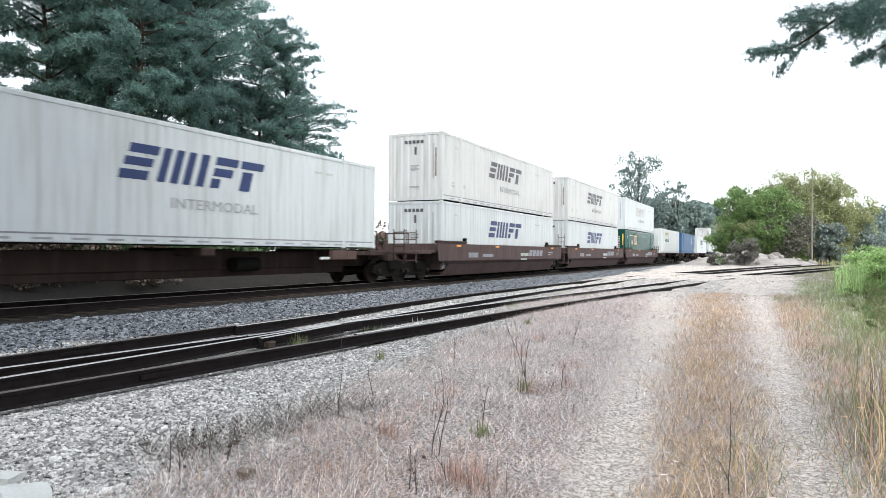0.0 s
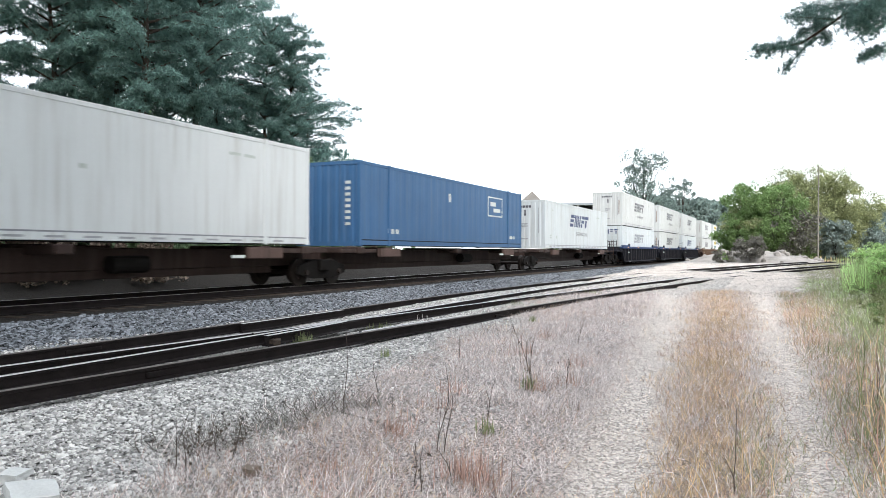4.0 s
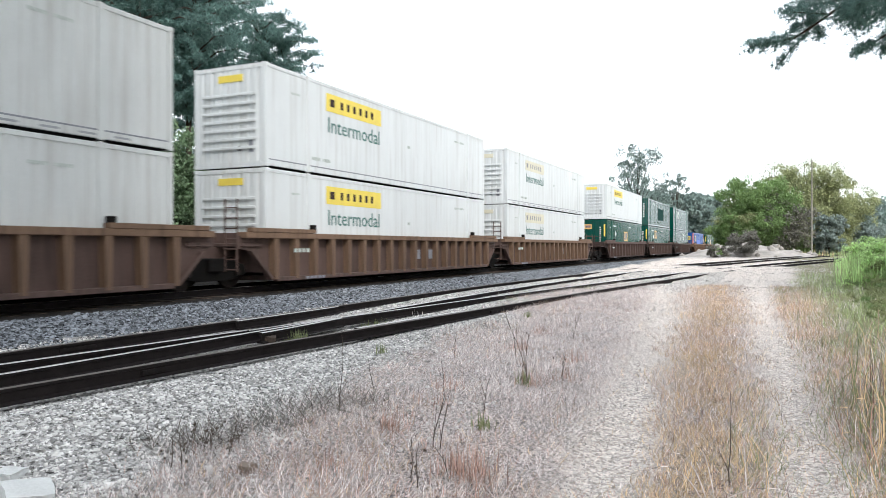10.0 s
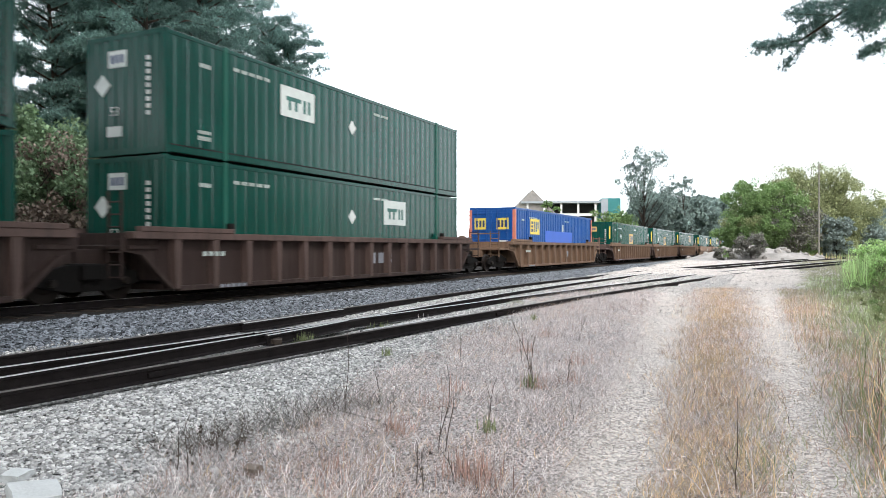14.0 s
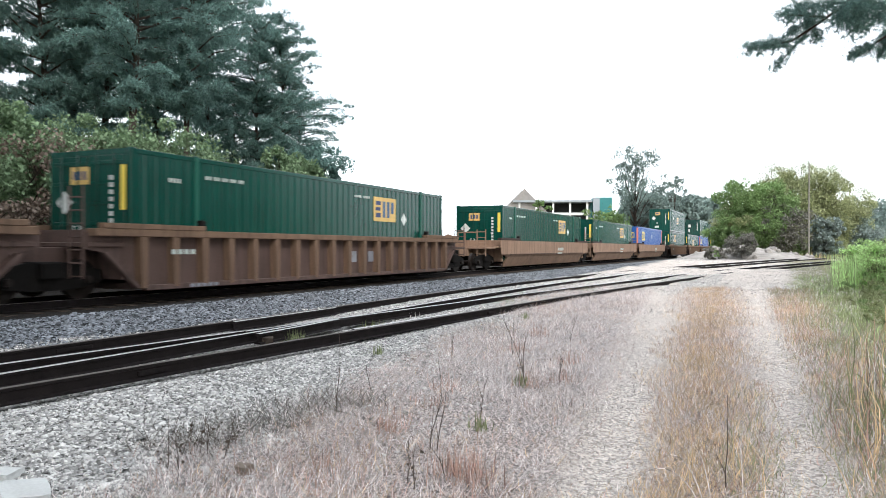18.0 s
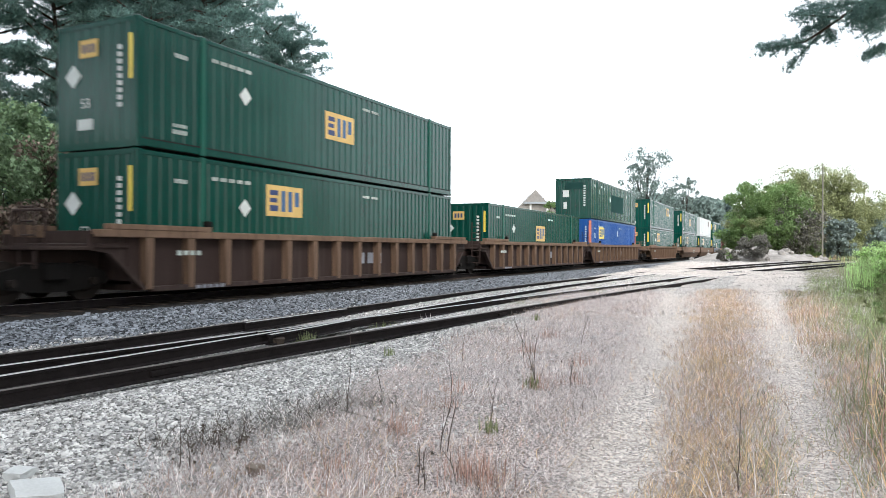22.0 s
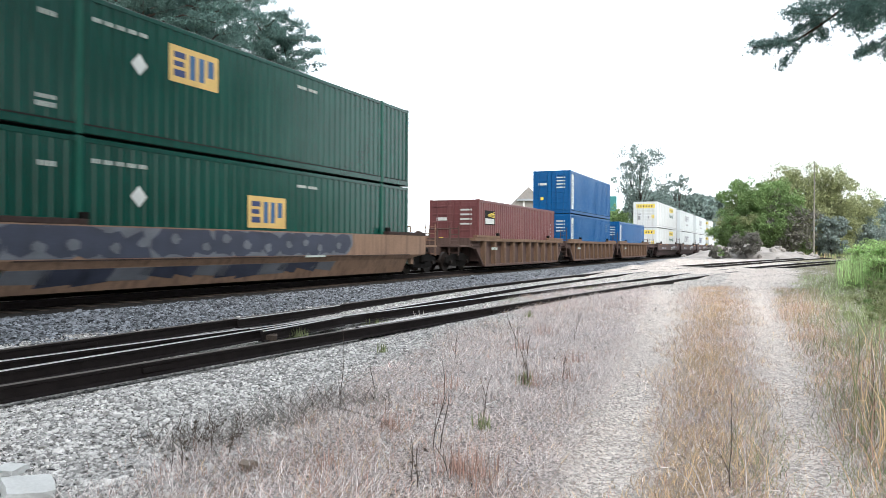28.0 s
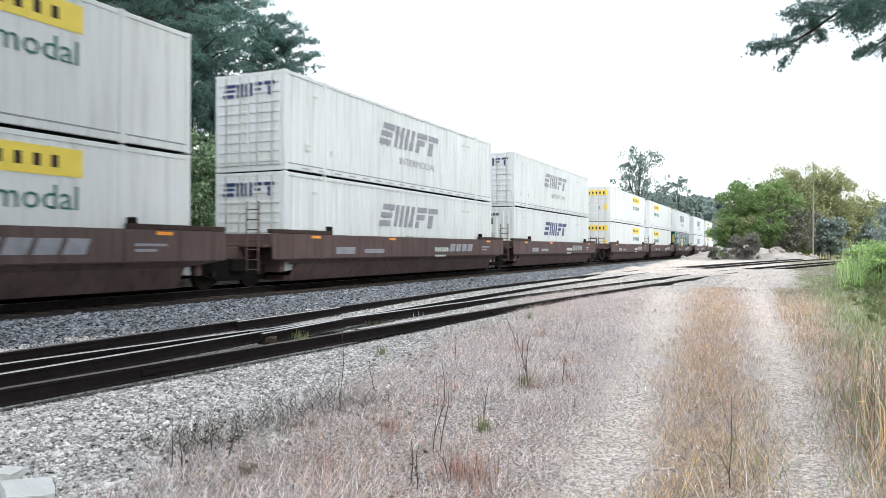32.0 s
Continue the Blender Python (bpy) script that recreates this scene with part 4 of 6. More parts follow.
def end_gear(parent, x, way, paint):
    """Ladder, brake wheel, platform and coupler at the outer end of a car; way is -1 or 1 along the train."""
    part("end_platform", boxes((x, -1.35, 1.06, x + way * 1.3, 1.35, 1.14), (x + way * 0.1, -0.4, 0.7, x + way * 1.9, 0.4, 1.05), bevel=0.01), paint, parent)
    part("coupler", boxes((x + way * 1.8, -0.16, 0.74, x + way * 2.5, 0.16, 1.0), (x + way * 2.35, -0.22, 0.7, x + way * 2.6, 0.22, 1.04), bevel=0.03), M["truck"], parent)
    bm = bmesh.new()
    for y in (-1.3, -0.85):
        tube(bm, (x + way * 1.25, y, 0.7), (x + way * 1.25, y, 2.0), 0.025, sides=6)
    for i in range(5):
        tube(bm, (x + way * 1.25, -1.3, 0.8 + 0.27 * i), (x + way * 1.25, -0.85, 0.8 + 0.27 * i), 0.018, sides=6)
    part("end_ladder", bm, paint, parent)
    bm = bmesh.new()
    tube(bm, (x + way * 1.1, 0.75, 1.5), (x + way * 1.16, 0.75, 1.5), 0.28, sides=16)
    tube(bm, (x + way * 0.8, 0.75, 1.1), (x + way * 0.8, 0.75, 1.75), 0.05, sides=6)
    part("brake_wheel", bm, paint, parent)
    bm = bmesh.new()
    for y in (-0.55, 0.1, 0.5):
        tube(bm, (x + way * 0.5, y, 1.1), (x + way * 0.5, y, 1.9), 0.035, sides=6)
    tube(bm, (x + way * 0.5, -0.55, 1.88), (x + way * 0.5, 0.5, 1.88), 0.03, sides=6)
    part("hand_rail", bm, paint, parent)


WELL_TOP, WELL_HALF = 1.49, 1.58


def well_car(length, ribbed, paint, trim, first, last, stencil):
    """A low well between two trucks: side sills, ribs, top chords, end bulkheads."""
    car = new("well_car")
    p, hw = M[paint], WELL_HALF
    for s in (-1, 1):
        if ribbed:
            bm = prism(bmesh.new(), [(-1.25, WELL_TOP - 0.1), (-1.25, WELL_TOP - 0.42), (-0.75, WELL_TOP - 0.5), (0.1, 0.25), (length - 0.1, 0.25), (length + 0.75, WELL_TOP - 0.5), (length + 1.25, WELL_TOP - 0.42), (length + 1.25, WELL_TOP - 0.1)], s * (hw - 0.265), s * (hw - 0.22))
            for x, way in ((0.0, -1), (length, 1)):
                prism(bm, [(x + way * 0.72, WELL_TOP - 0.5), (x + way * 0.86, WELL_TOP - 0.5), (x + way * 0.0, 0.2), (x - way * 0.14, 0.2)], s * (hw - 0.23), s * (hw - 0.06))
            sill = part("side_sill", bm, p, car)
            part("top_chord", boxes((-1.1, s * (hw - 0.3), WELL_TOP - 0.16, length + 1.1, s * hw, WELL_TOP), bevel=0.012), M[trim], sill)
            part("bottom_chord", boxes((0.2, s * (hw - 0.2), 0.14, length - 0.2, s * (hw - 0.02), 0.26), bevel=0.012), p, sill)
            n = 17 if paint == "car_brown" and length > 13 else 13 if length > 13 else 9
            first_rib = None
            for i in range(n + 1):
                x = 0.15 + i * (length - 0.3) / n
                if first_rib is None:
                    bm = bmesh.new()
                    prism(bm, [(-0.07, 0.2), (0.07, 0.2), (0.1, WELL_TOP - 0.16), (-0.1, WELL_TOP - 0.16)], s * (hw - 0.23), s * (hw - 0.012))
                    # ribs take the lighter chord paint, so the panels between look recessed and shaded
                    first_rib = part("rib", bm, p if trim == "chord_blue" else M[trim], sill)
                    first_rib.location.x = x
                else:
                    again(first_rib, x - first_rib.location.x)
        else:
            bm = bmesh.new()
            y0, y1 = s * (hw - 0.1), s * hw
            prof = [(y1, WELL_TOP), (y1, 0.78), (s * (hw - 0.12), 0.62), (s * (hw - 0.36), 0.13), (s * (hw - 0.46), 0.13), (s * (hw - 0.24), 0.62), (y0, WELL_TOP)]
            a = [bm.verts.new((0.35 if z < 0.7 else -0.9, y, z)) for y, z in prof]
            b = [bm.verts.new((length - 0.35 if z < 0.7 else length + 0.9, y, z)) for y, z in prof]
            for i in range(len(prof)):
                j = (i + 1) % len(prof)
                bm.faces.new((a[i], b[i], b[j], a[j]))
            bm.faces.new(a)
            bm.faces.new(b)
            bmesh.ops.recalc_face_normals(bm, faces=bm.faces[:])
            sill = part("side_sill", bm, p, car)
            part("seam", boxes((0.4, s * (hw + 0.006), 0.76, length - 0.4, s * (hw - 0.02), 0.79)), M["car_dark"], sill)
        for x0, x1 in ((-0.9, 2.0), (length - 2.0, length + 0.9)):
            part("end_shelf", boxes((x0, s * (hw - 0.2), WELL_TOP + 0.004, x1, s * (hw + 0.01), WELL_TOP + 0.12), bevel=0.01), M[trim] if ribbed else M["car_dark"], car)
            part("guide_bracket", boxes((min(max(x0, 0.1), length - 2.0) + (1.75 if x0 < 1 else 0), s * (hw - 0.16), WELL_TOP + 0.1, min(max(x0, 0.1), length - 2.0) + (1.95 if x0 < 1 else 0.2), s * (hw - 0.02), WELL_TOP + 0.26), bevel=0.02), M["truck"], car)
    part("well_floor", boxes((0.1, -1.2, 0.16, length - 0.1, 1.2, 0.3)), M["car_dark"], car)
    for x, way in ((0.0, -1), (length, 1)):
        part("bulkhead", boxes((x + way * 0.12, -hw + 0.2, 0.4, x + way * 0.3, hw - 0.2, WELL_TOP), bevel=0.01), p, car)
        part("end_sill", boxes((x + way * 0.3, -0.55, 0.62, x + way * 1.75, 0.55, 1.1), (x + way * 0.3, -1.42, 1.1, x + way * 1.1, 1.42, 1.2), bevel=0.015), p, car)
    truck(car, -1.75)
    if not first:
        bm = bmesh.new()
        for y in (-1.42, -1.02):
            tube(bm, (-1.3, y, 0.45), (-1.3, y, 2.35), 0.024, sides=6)
        for i in range(7):
            tube(bm, (-1.3, -1.42, 0.5 + 0.27 * i), (-1.3, -1.02, 0.5 + 0.27 * i), 0.017, sides=6)
        part("end_ladder", bm, p, car)
    if last:
        truck(car, length + 1.75)
    if first:
        end_gear(car, -1.1, -1, p)
    if last:
        end_gear(car, length + 1.1, 1, p)
    bars = [(1.2 + 0.22 * i, 0.95, 1.36 + 0.22 * i, 1.12) for i in range(6)] + [(1.2, 0.75, 2.2, 0.82)]
    marks(car, "stencil", [(length * 0.5 + a, b, length * 0.5 + c, d) for a, b, c, d in bars] if stencil else [(0.9 + 0.2 * i, 0.94, 1.03 + 0.2 * i, 1.05) for i in range(4)], M["soft_ink"], -WELL_HALF - 0.012)
    if paint == "car_grey":
        for i in range(4):
            x = length * 0.66 + 0.62 * i
            part("logo_bar", prism(bmesh.new(), [(x, 0.95), (x + 0.5, 0.95), (x + 0.64, 1.27), (x + 0.14, 1.27)], -hw - 0.008, -hw + 0.004), M["faded"], car, "pale worn slanted logo block")
        marks(car, "stencil_bar", [(2.2, 0.9, 3.3, 1.12), (3.9, 0.92, 5.2, 1.06), (length - 1.9, 1.12, length - 1.0, 1.18), (length - 1.9, 1.0, length - 1.3, 1.06)], M["faded"], -hw - 0.007)
    if ribbed and length > 13:
        marks(car, "stencil_bar", [(length * 0.55 + 0.55 * i, 0.62, length * 0.55 + 0.55 * i + 0.34, 0.98) for i in range(3)], M["faded"], -hw - 0.006 + 0.2)
        marks(car, "stencil_bar", [(1.5 + 0.2 * i, 0.16, 1.64 + 0.2 * i, 0.24) for i in range(5)], M["faded"], -hw - 0.004)
    if paint not in ("car_blue", "car_grey"):
        return car
    refl = part("reflector", boxes((0.9, -hw - 0.014, WELL_TOP - 0.12, 1.35, -hw, WELL_TOP - 0.04)), M["orange"], car)
    for k in (1, 3):
        again(refl, k * (length - 2.2) / 3)
    return car


def spine_car(length, first, last):
    """A low spine with cross arms that carries one container."""
    car = new("spine_car")
    p, d = M["car_dark"], 1.2
    part("spine_beam", boxes((-1.0, -0.34, 0.62, length + 1.0, 0.34, 1.12), (0.5, -0.3, 0.42, length - 0.5, 0.3, 0.62), bevel=0.02), p, car)
    for x in (0.1, 2.0, length * 0.5, length - 2.0, length - 0.1):
        part("cross_arm", boxes((x - 0.22, -1.3, 0.98, x + 0.22, 1.3, d), bevel=0.03), p, car)
    for x in (2.0, length - 2.0):
        part("side_shelf", boxes((x - 0.7, -1.36, 0.86, x + 0.7, -1.2, 1.16), bevel=0.02), M["car_brown"], car)
    part("end_deck", boxes((-1.0, -1.25, 1.0, 1.2, 1.25, 1.14), bevel=0.02), p, car)
    part("end_deck", boxes((length - 1.2, -1.25, 1.0, length + 1.0, 1.25, 1.14), bevel=0.02), p, car)
    part("hitch", boxes((length * 0.55, -0.5, 1.1, length * 0.55 + 1.0, 0.5, 1.18), bevel=0.04), p, car)
    part("air_tank", tube(bmesh.new(), (length * 0.6, -0.6, 0.75), (length * 0.6 + 1.0, -0.6, 0.75), 0.2, sides=14), M["truck"], car)
    truck(car, -1.6 if first else -1.75)
    if last:
        truck(car, length + 1.6)
        end_gear(car, length + 0.9, 1, p)
    if first:
        end_gear(car, -0.9, -1, p)
    marks(car, "stencil", [(length - 3.4, 0.88, length - 2.9, 0.96)], M["white_ink"], -1.372)
    return car


# place along the train at 0 s, car kind and paint, chord colour, first and last unit of a car, lower box, upper box
TRAIN = [
    (5.75, "spine", "", "", 0, 1, "swift", ""),
    (27.4, "smooth", "car_grey", "", 1, 0, "swift", "swift_old"), (47.0, "smooth", "car_grey", "", 0, 0, "swift", "swift_old"), (66.3, "smooth", "car_grey", "", 0, 1, "green_near", "swift_pale"),
    (88.0, "spine", "", "", 1, 0, "sign_amber", ""), (107.0, "spine", "", "", 0, 0, "slate", ""), (127.4, "spine", "", "", 0, 1, "swift", ""),
    (149.3, "ribbed", "car_blue", "chord_blue", 1, 0, "swift_doors", "swift_old"), (169.1, "ribbed", "car_blue", "chord_blue", 0, 0, "swift_old", "swift_old"), (188.4, "ribbed", "car_blue", "chord_blue", 0, 1, "swift", "swift_old"),
    (212.5, "ribbed", "car_brown", "car_tan", 1, 0, "swift_old", "swift_old"), (232.0, "ribbed", "car_brown", "car_tan", 0, 0, "sign", "sign"), (251.4, "ribbed", "car_brown", "car_tan", 0, 1, "sign_amber", "sign_amber"),
    (274.9, "ribbed", "car_dark", "car_brown", 1, 0, "green", "sign"), (294.9, "ribbed", "car_dark", "car_brown", 0, 0, "green_near", "pale"), (314.6, "ribbed", "car_dark", "car_brown", 0, 1, "letters", "letters_near"),
    (338.1, "ribbed", "car_tan", "car_tan", 1, 1, "blue_patched", ""),
    (361.0, "ribbed", "car_brown", "car_tan", 1, 0, "green", ""), (380.7, "ribbed", "car_brown", "car_tan", 0, 0, "green", ""), (400.3, "ribbed", "car_brown", "car_tan", 0, 1, "green_doors", ""),
    (423.8, "smooth", "car_mid", "", 1, 0, "green_doors", ""), (443.6, "smooth", "car_mid", "", 0, 0, "green_doors", ""), (463.1, "smooth", "car_mid", "", 0, 1, "blue_doors", ""),
    (486.5, "ribbed", "car_dark", "car_tan", 1, 0, "green_near", "green"), (506.8, "ribbed", "car_dark", "car_tan", 0, 0, "green", ""), (526.0, "ribbed", "car_dark", "car_tan", 0, 1, "blue53", "pale"),
    (549.7, "ribbed", "car_tan", "car_tan", 1, 1, "green_near", "green_far"),
    (573.4, "smooth", "car_mid", "", 1, 0, "green_near", "green"), (593.2, "smooth", "car_tan", "", 0, 0, "green_near", "white_old"), (612.9, "smooth", "car_mid", "", 0, 1, "green", "green_near"),
    (636.1, "ribbed", "car_brown", "car_tan", 1, 0, "red", ""), (652.0, "ribbed", "car_brown", "car_tan", 0, 0, "sea", "sea"), (667.9, "ribbed", "car_brown", "car_tan", 0, 1, "sea", ""),
    (688.2, "smooth", "car_grey", "", 1, 0, "sign_doors", "sign_doors"), (708.0, "smooth", "car_grey", "", 0, 0, "swift_doors", "swift_doors"), (727.5, "smooth", "car_grey", "", 0, 1, "swift", "swift_doors"),
    (751.0, "smooth", "car_grey", "", 1, 0, "sign_doors", "sign_doors"), (770.3, "smooth", "car_grey", "", 0, 0, "sign", "sign"), (789.8, "smooth", "car_grey", "", 0, 1, "green", "swift"),
    (812.0, "smooth", "car_grey", "", 1, 0, "swift", "swift"), (831.6, "smooth", "car_grey", "", 0, 0, "sign", "sign"), (851.2, "smooth", "car_grey", "", 0, 1, "swift", "swift"),
]
made = {}


def stock(key, build):
    """The first of a kind is built, the others are copies on the same meshes."""
    if key not in made:
        made[key] = build()
        return made[key]
    return copy_thing(made[key], pose(0, 0, 0))


CAR_LABELS = {"car_mid": "grey-tan, grimy smooth-sided", "car_grey": "grimy grey-brown", "car_tan": "tan, rust-stained", "car_brown": "brown, rib-sided", "car_dark": "dark brown, rib-sided", "car_blue": "dark blue, rib-sided"}
for place, kind, paint, trim, first, last, low, high in TRAIN:
    length = L40 if low in SHORT else L53
    if kind == "spine":
        car = stock(("spine", length, first, last), lambda: spine_car(length, first, last))
        tagged(car, "dark low spine car carrying one container", "freight car", "cars of the freight train")
    else:
        car = stock((kind, paint, trim, first, last, length, place == 612.9), lambda: well_car(length, kind == "ribbed", paint, trim, first, last, kind == "smooth"))
        tagged(car, CAR_LABELS[paint] + " container well car on steel trucks", "freight car", "cars of the freight train")
    moving.append((car, place, 0.0))
    if place == 612.9:
        spray_rng = random.Random(8)
        for what, count, size, lift in (("pale_spray", 16, 1.5, 0.009), ("spray", 18, 0.95, 0.013), ("pale_spray", 14, 0.3, 0.021)):
            for i in range(count):
                mid_x, mid_z = -0.3 + (i + 0.5) * 11.6 / count + spray_rng.uniform(-0.15, 0.15), 1.12 + (0 if size > 1 else spray_rng.uniform(-0.14, 0.14))
                ring = []
                for j in range(11):
                    a, r = j * 6.2832 / 11, size * spray_rng.uniform(0.32, 0.6)
                    ring.append((mid_x + r * math.cos(a), min(1.46, max(0.81, mid_z + 0.8 * r * math.sin(a)))))
                part("sprayed_shape", prism(bmesh.new(), ring, -WELL_HALF - lift - 0.0004 * i, -WELL_HALF + 0.01), M[what], car, "blue-grey sprayed shape")
        for i in range(13):
            x, w = 0.2 + i * 0.8, 1.0 + 0.16 * math.sin(i * 2.3)
            o = part("sprayed_shape", prism(bmesh.new(), [(x, -0.3 - 0.14 * math.sin(i)), (x + w, -0.34), (x + w + 0.1, -0.02), (x + 0.14, -0.02)], -0.008, 0.006), M["spray" if i % 3 else "pale_spray"], car, "blue-grey sprayed shape")
            o.matrix_basis = pose(0, -WELL_HALF + 0.12, 0.62, 26)
    floor = 1.24 if kind == "spine" else DECK
    for level, what in enumerate((low, high)):
        if what:
            CONTAINER_PAINT["now"] = what if what in ("red", "pale") else "sea_blue"
            c = stock((what, length), lambda: container(what, length))
            tagged(c, CONTAINERS[what][5] + (", stacked on top" if level else ""), "shipping container", "containers on the train")
            moving.append((c, place, floor + level * STACK))


# ---- trees, shrubs and far things ----
def pine_tree(seed, height, low=0.3, spread=3.2, tufts=9500):
    rng = np.random.default_rng(seed)
    t = new("pine_tree")
    bm = bmesh.new()
    pts = [Vector((0.25 * math.sin(seed + k * 0.9) * k / 6, 0.25 * math.cos(seed * 2 + k) * k / 6, height * k / 7)) for k in range(8)]
    for k in range(7):
        tube(bm, pts[k], pts[k + 1], 0.26 * (1 - k / 7.6), 0.26 * (1 - (k + 1) / 7.6), sides=9)
    part("trunk", bm, M["bark"], t, smooth=True)
    bm, clumps = bmesh.new(), []
    n = 64
    for i in range(n):
        f = low + (1 - low) * (i / n) ** 0.9
        z = height * f
        reach = spread * (0.3 + 0.95 * math.sin(math.pi * min(1, 0.2 + 0.8 * (1 - (f - low) / (1 - low))))) * rng.uniform(0.5, 1.15)
        a = i * 2.4 + rng.uniform(-0.5, 0.5)
        base = pts[min(6, int(f * 7))].lerp(pts[min(7, int(f * 7) + 1)], f * 7 % 1)
        tip = base + Vector((math.cos(a) * reach, math.sin(a) * reach, reach * rng.uniform(-0.05, 0.4)))
        mid = base.lerp(tip, 0.55) + Vector((0, 0, 0.12 * reach))
        tube(bm, base, mid, 0.06, 0.04, sides=5)
        tube(bm, mid, tip, 0.04, 0.012, sides=5)
        for q in (0.3, 0.5, 0.68, 0.84, 0.97):
            if rng.uniform() < 0.88:
                c = base.lerp(tip, q) + Vector((*rng.normal(0, 0.3 * q * min(1, reach / 2), 2), 0.14 + rng.normal(0, 0.1)))
                clumps.append((*c, rng.uniform(0.38, 0.68)))
    clumps += [(*(pts[7] + Vector((rng.normal(0, 0.35), rng.normal(0, 0.35), 0.1 - 0.35 * k))), 0.5) for k in range(5)]
    part("branchwork", bm, M["bark"], t)
    cl = np.array(clumps)
    pick = rng.integers(0, len(cl), tufts)
    d = rng.normal(size=(tufts, 3))
    d[:, 2] = 0.6 * d[:, 2] + 0.4 * np.abs(d[:, 2])
    d *= (rng.uniform(0.55, 1.0, tufts) / np.linalg.norm(d, axis=1))[:, None]
    at = cl[pick, :3] + d * cl[pick, 3:] * [1.15, 1.15, 0.72]
    s = rng.uniform(0.11, 0.19, tufts)[:, None] * np.ones(3)
    crown = new("crown", scatter("crown", PUFF_V, PUFF_F, at, turns(rng, tufts), s, M["pine"]))
    crown.parent = t
    return tagged(t, "tall dark green pine with clumped needles", "tree", "pines behind the train")


def leafy(name, seed, size, leaves, leaf, material, label, category, lobes=14, trunk=True, hollow=0.5, group="", second=0.12, low=0.18, tight=15, wood="bark"):
    """A broadleaf tree or shrub: limbs, and leaves in uneven lobes. size: half widths in x, y and the height."""
    rng = np.random.default_rng(seed)
    t = new(name)
    sx, sy, h = size
    lob, bm = [], bmesh.new()
    for i in range(lobes):
        a, f = i * 2.4 + rng.uniform(-0.4, 0.4), (i + 0.5) / lobes
        z = h * (low + (0.92 - low) * f)
        w = math.sqrt(max(0.05, 1 - ((z / h - 0.4) / 0.68) ** 2))
        r = rng.uniform(0.35, 0.8) * w
        c = Vector((math.cos(a) * r * sx, math.sin(a) * r * sy, z))
        lob.append((*c, rng.uniform(0.26, 0.42) * min(sx, sy, h * 0.8)))
        fork = Vector((0, 0, max(h * 0.06, z * 0.62 - 0.25 * r * min(sx, sy))))
        bend = fork.lerp(c, 0.55) + Vector((rng.normal(0, 0.04), rng.normal(0, 0.04), -0.05)) * r * sx
        thick = 0.0075 * h * (1.1 - 0.6 * z / h)
        tube(bm, fork, bend, thick, thick * 0.6, sides=5)
        tube(bm, bend, c, thick * 0.6, 0.02, sides=5)
        for _ in range(3):
            tip = c + Vector(rng.normal(0, 0.5, 3)) * lob[-1][3]
            tube(bm, bend.lerp(c, rng.uniform(0.3, 1.0)), tip, thick * 0.35, 0.012, sides=4)
    if trunk:
        tube(bm, (0, 0, -0.2), (0, 0, h * 0.35), 0.014 * h, 0.011 * h, sides=9)
        tube(bm, (0, 0, h * 0.35), (0.02 * h, 0, h * 0.82), 0.011 * h, 0.003 * h, sides=8)
    part("branchwork", bm, M[wood], t)
    lb = np.array(lob)
    # each lobe breaks up into sprays on its surface
    sprays = lobes * tight
    own = rng.choice(len(lb), sprays, p=lb[:, 3] ** 2 / (lb[:, 3] ** 2).sum())
    d = rng.normal(size=(sprays, 3))
    d[:, 2] = np.abs(d[:, 2]) * 0.5 + d[:, 2] * 0.5
    d *= (rng.uniform(hollow, 1.12, sprays) / np.linalg.norm(d, axis=1))[:, None]
    mid = lb[own, :3] + d * lb[own, 3:] * [1.1, 1.1, 0.95]
    reach = lb[own, 3] * rng.uniform(0.28, 0.55, sprays)
    pick = rng.integers(0, sprays, leaves)
    e = rng.normal(size=(leaves, 3))
    e *= (rng.uniform(0.2, 1.0, leaves) ** 0.5 / np.linalg.norm(e, axis=1))[:, None]
    at = mid[pick] + e * reach[pick][:, None] * [1.05, 1.05, 0.95]
    pick = own[pick]
    at[:, 2] = np.maximum(at[:, 2], 0.05)
    s = rng.uniform(0.6, 1.3, leaves)[:, None] * leaf * np.ones(3)
    mats = material if isinstance(material, (list, tuple)) else [material]
    slots = None
    if len(mats) > 1:
        slots = (rng.uniform(size=len(lb)) < second).astype(int)[pick]
    crown = new("crown", scatter("crown", LEAF_V, LEAF_F, at, turns(rng, leaves, (0, 85)), s, mats, slots))
    crown.parent = t
    return tagged(t, label, category, group)


pines = [pine_tree(i + 1, 18.0, (0.42, 0.37, 0.45, 0.34)[i], (3.5, 3.2, 3.7, 3.3)[i], 27000) for i in range(4)]
first_use = set()
for x, y, h, v, w in ((24.2, 33.3, 19, 1, 1), (29.1, 36.9, 20, 0, 1), (26.9, 32.1, 19.5, 3, 1), (23.9, 26.8, 18.5, 0, 1), (29.6, 31.1, 20, 1, 1), (27.3, 26.7, 17.5, 2, 0.85), (33.8, 31.5, 19, 3, 0.85), (36.7, 30.1, 15.8, 1, 0.8), (38.0, 29.3, 14.9, 2, 0.6), (22.2, 35.6, 18, 3, 1), (39.3, 34.1, 12.5, 0, 0.8), (42.6, 31.0, 12.0, 2, 0.85)):
    ob = pines[v] if v not in first_use else copy_thing(pines[v], pose(0, 0, 0))
    first_use.add(v)
    ob.matrix_basis = pose(x, y, 0, 0, 0, x * 37 % 360) @ Matrix.Diagonal((w, w, h / 18, 1))
thickets = []
thickets.append(leafy("thicket", 31, (4.5, 3.5, 5.4), 38000, 0.13, [M["vine"], M["dead_vine"]], "vine-smothered green thicket behind the tracks", "shrub", 34, hollow=0.93, group="thickets behind the train", low=0.1, tight=8, second=0.05))
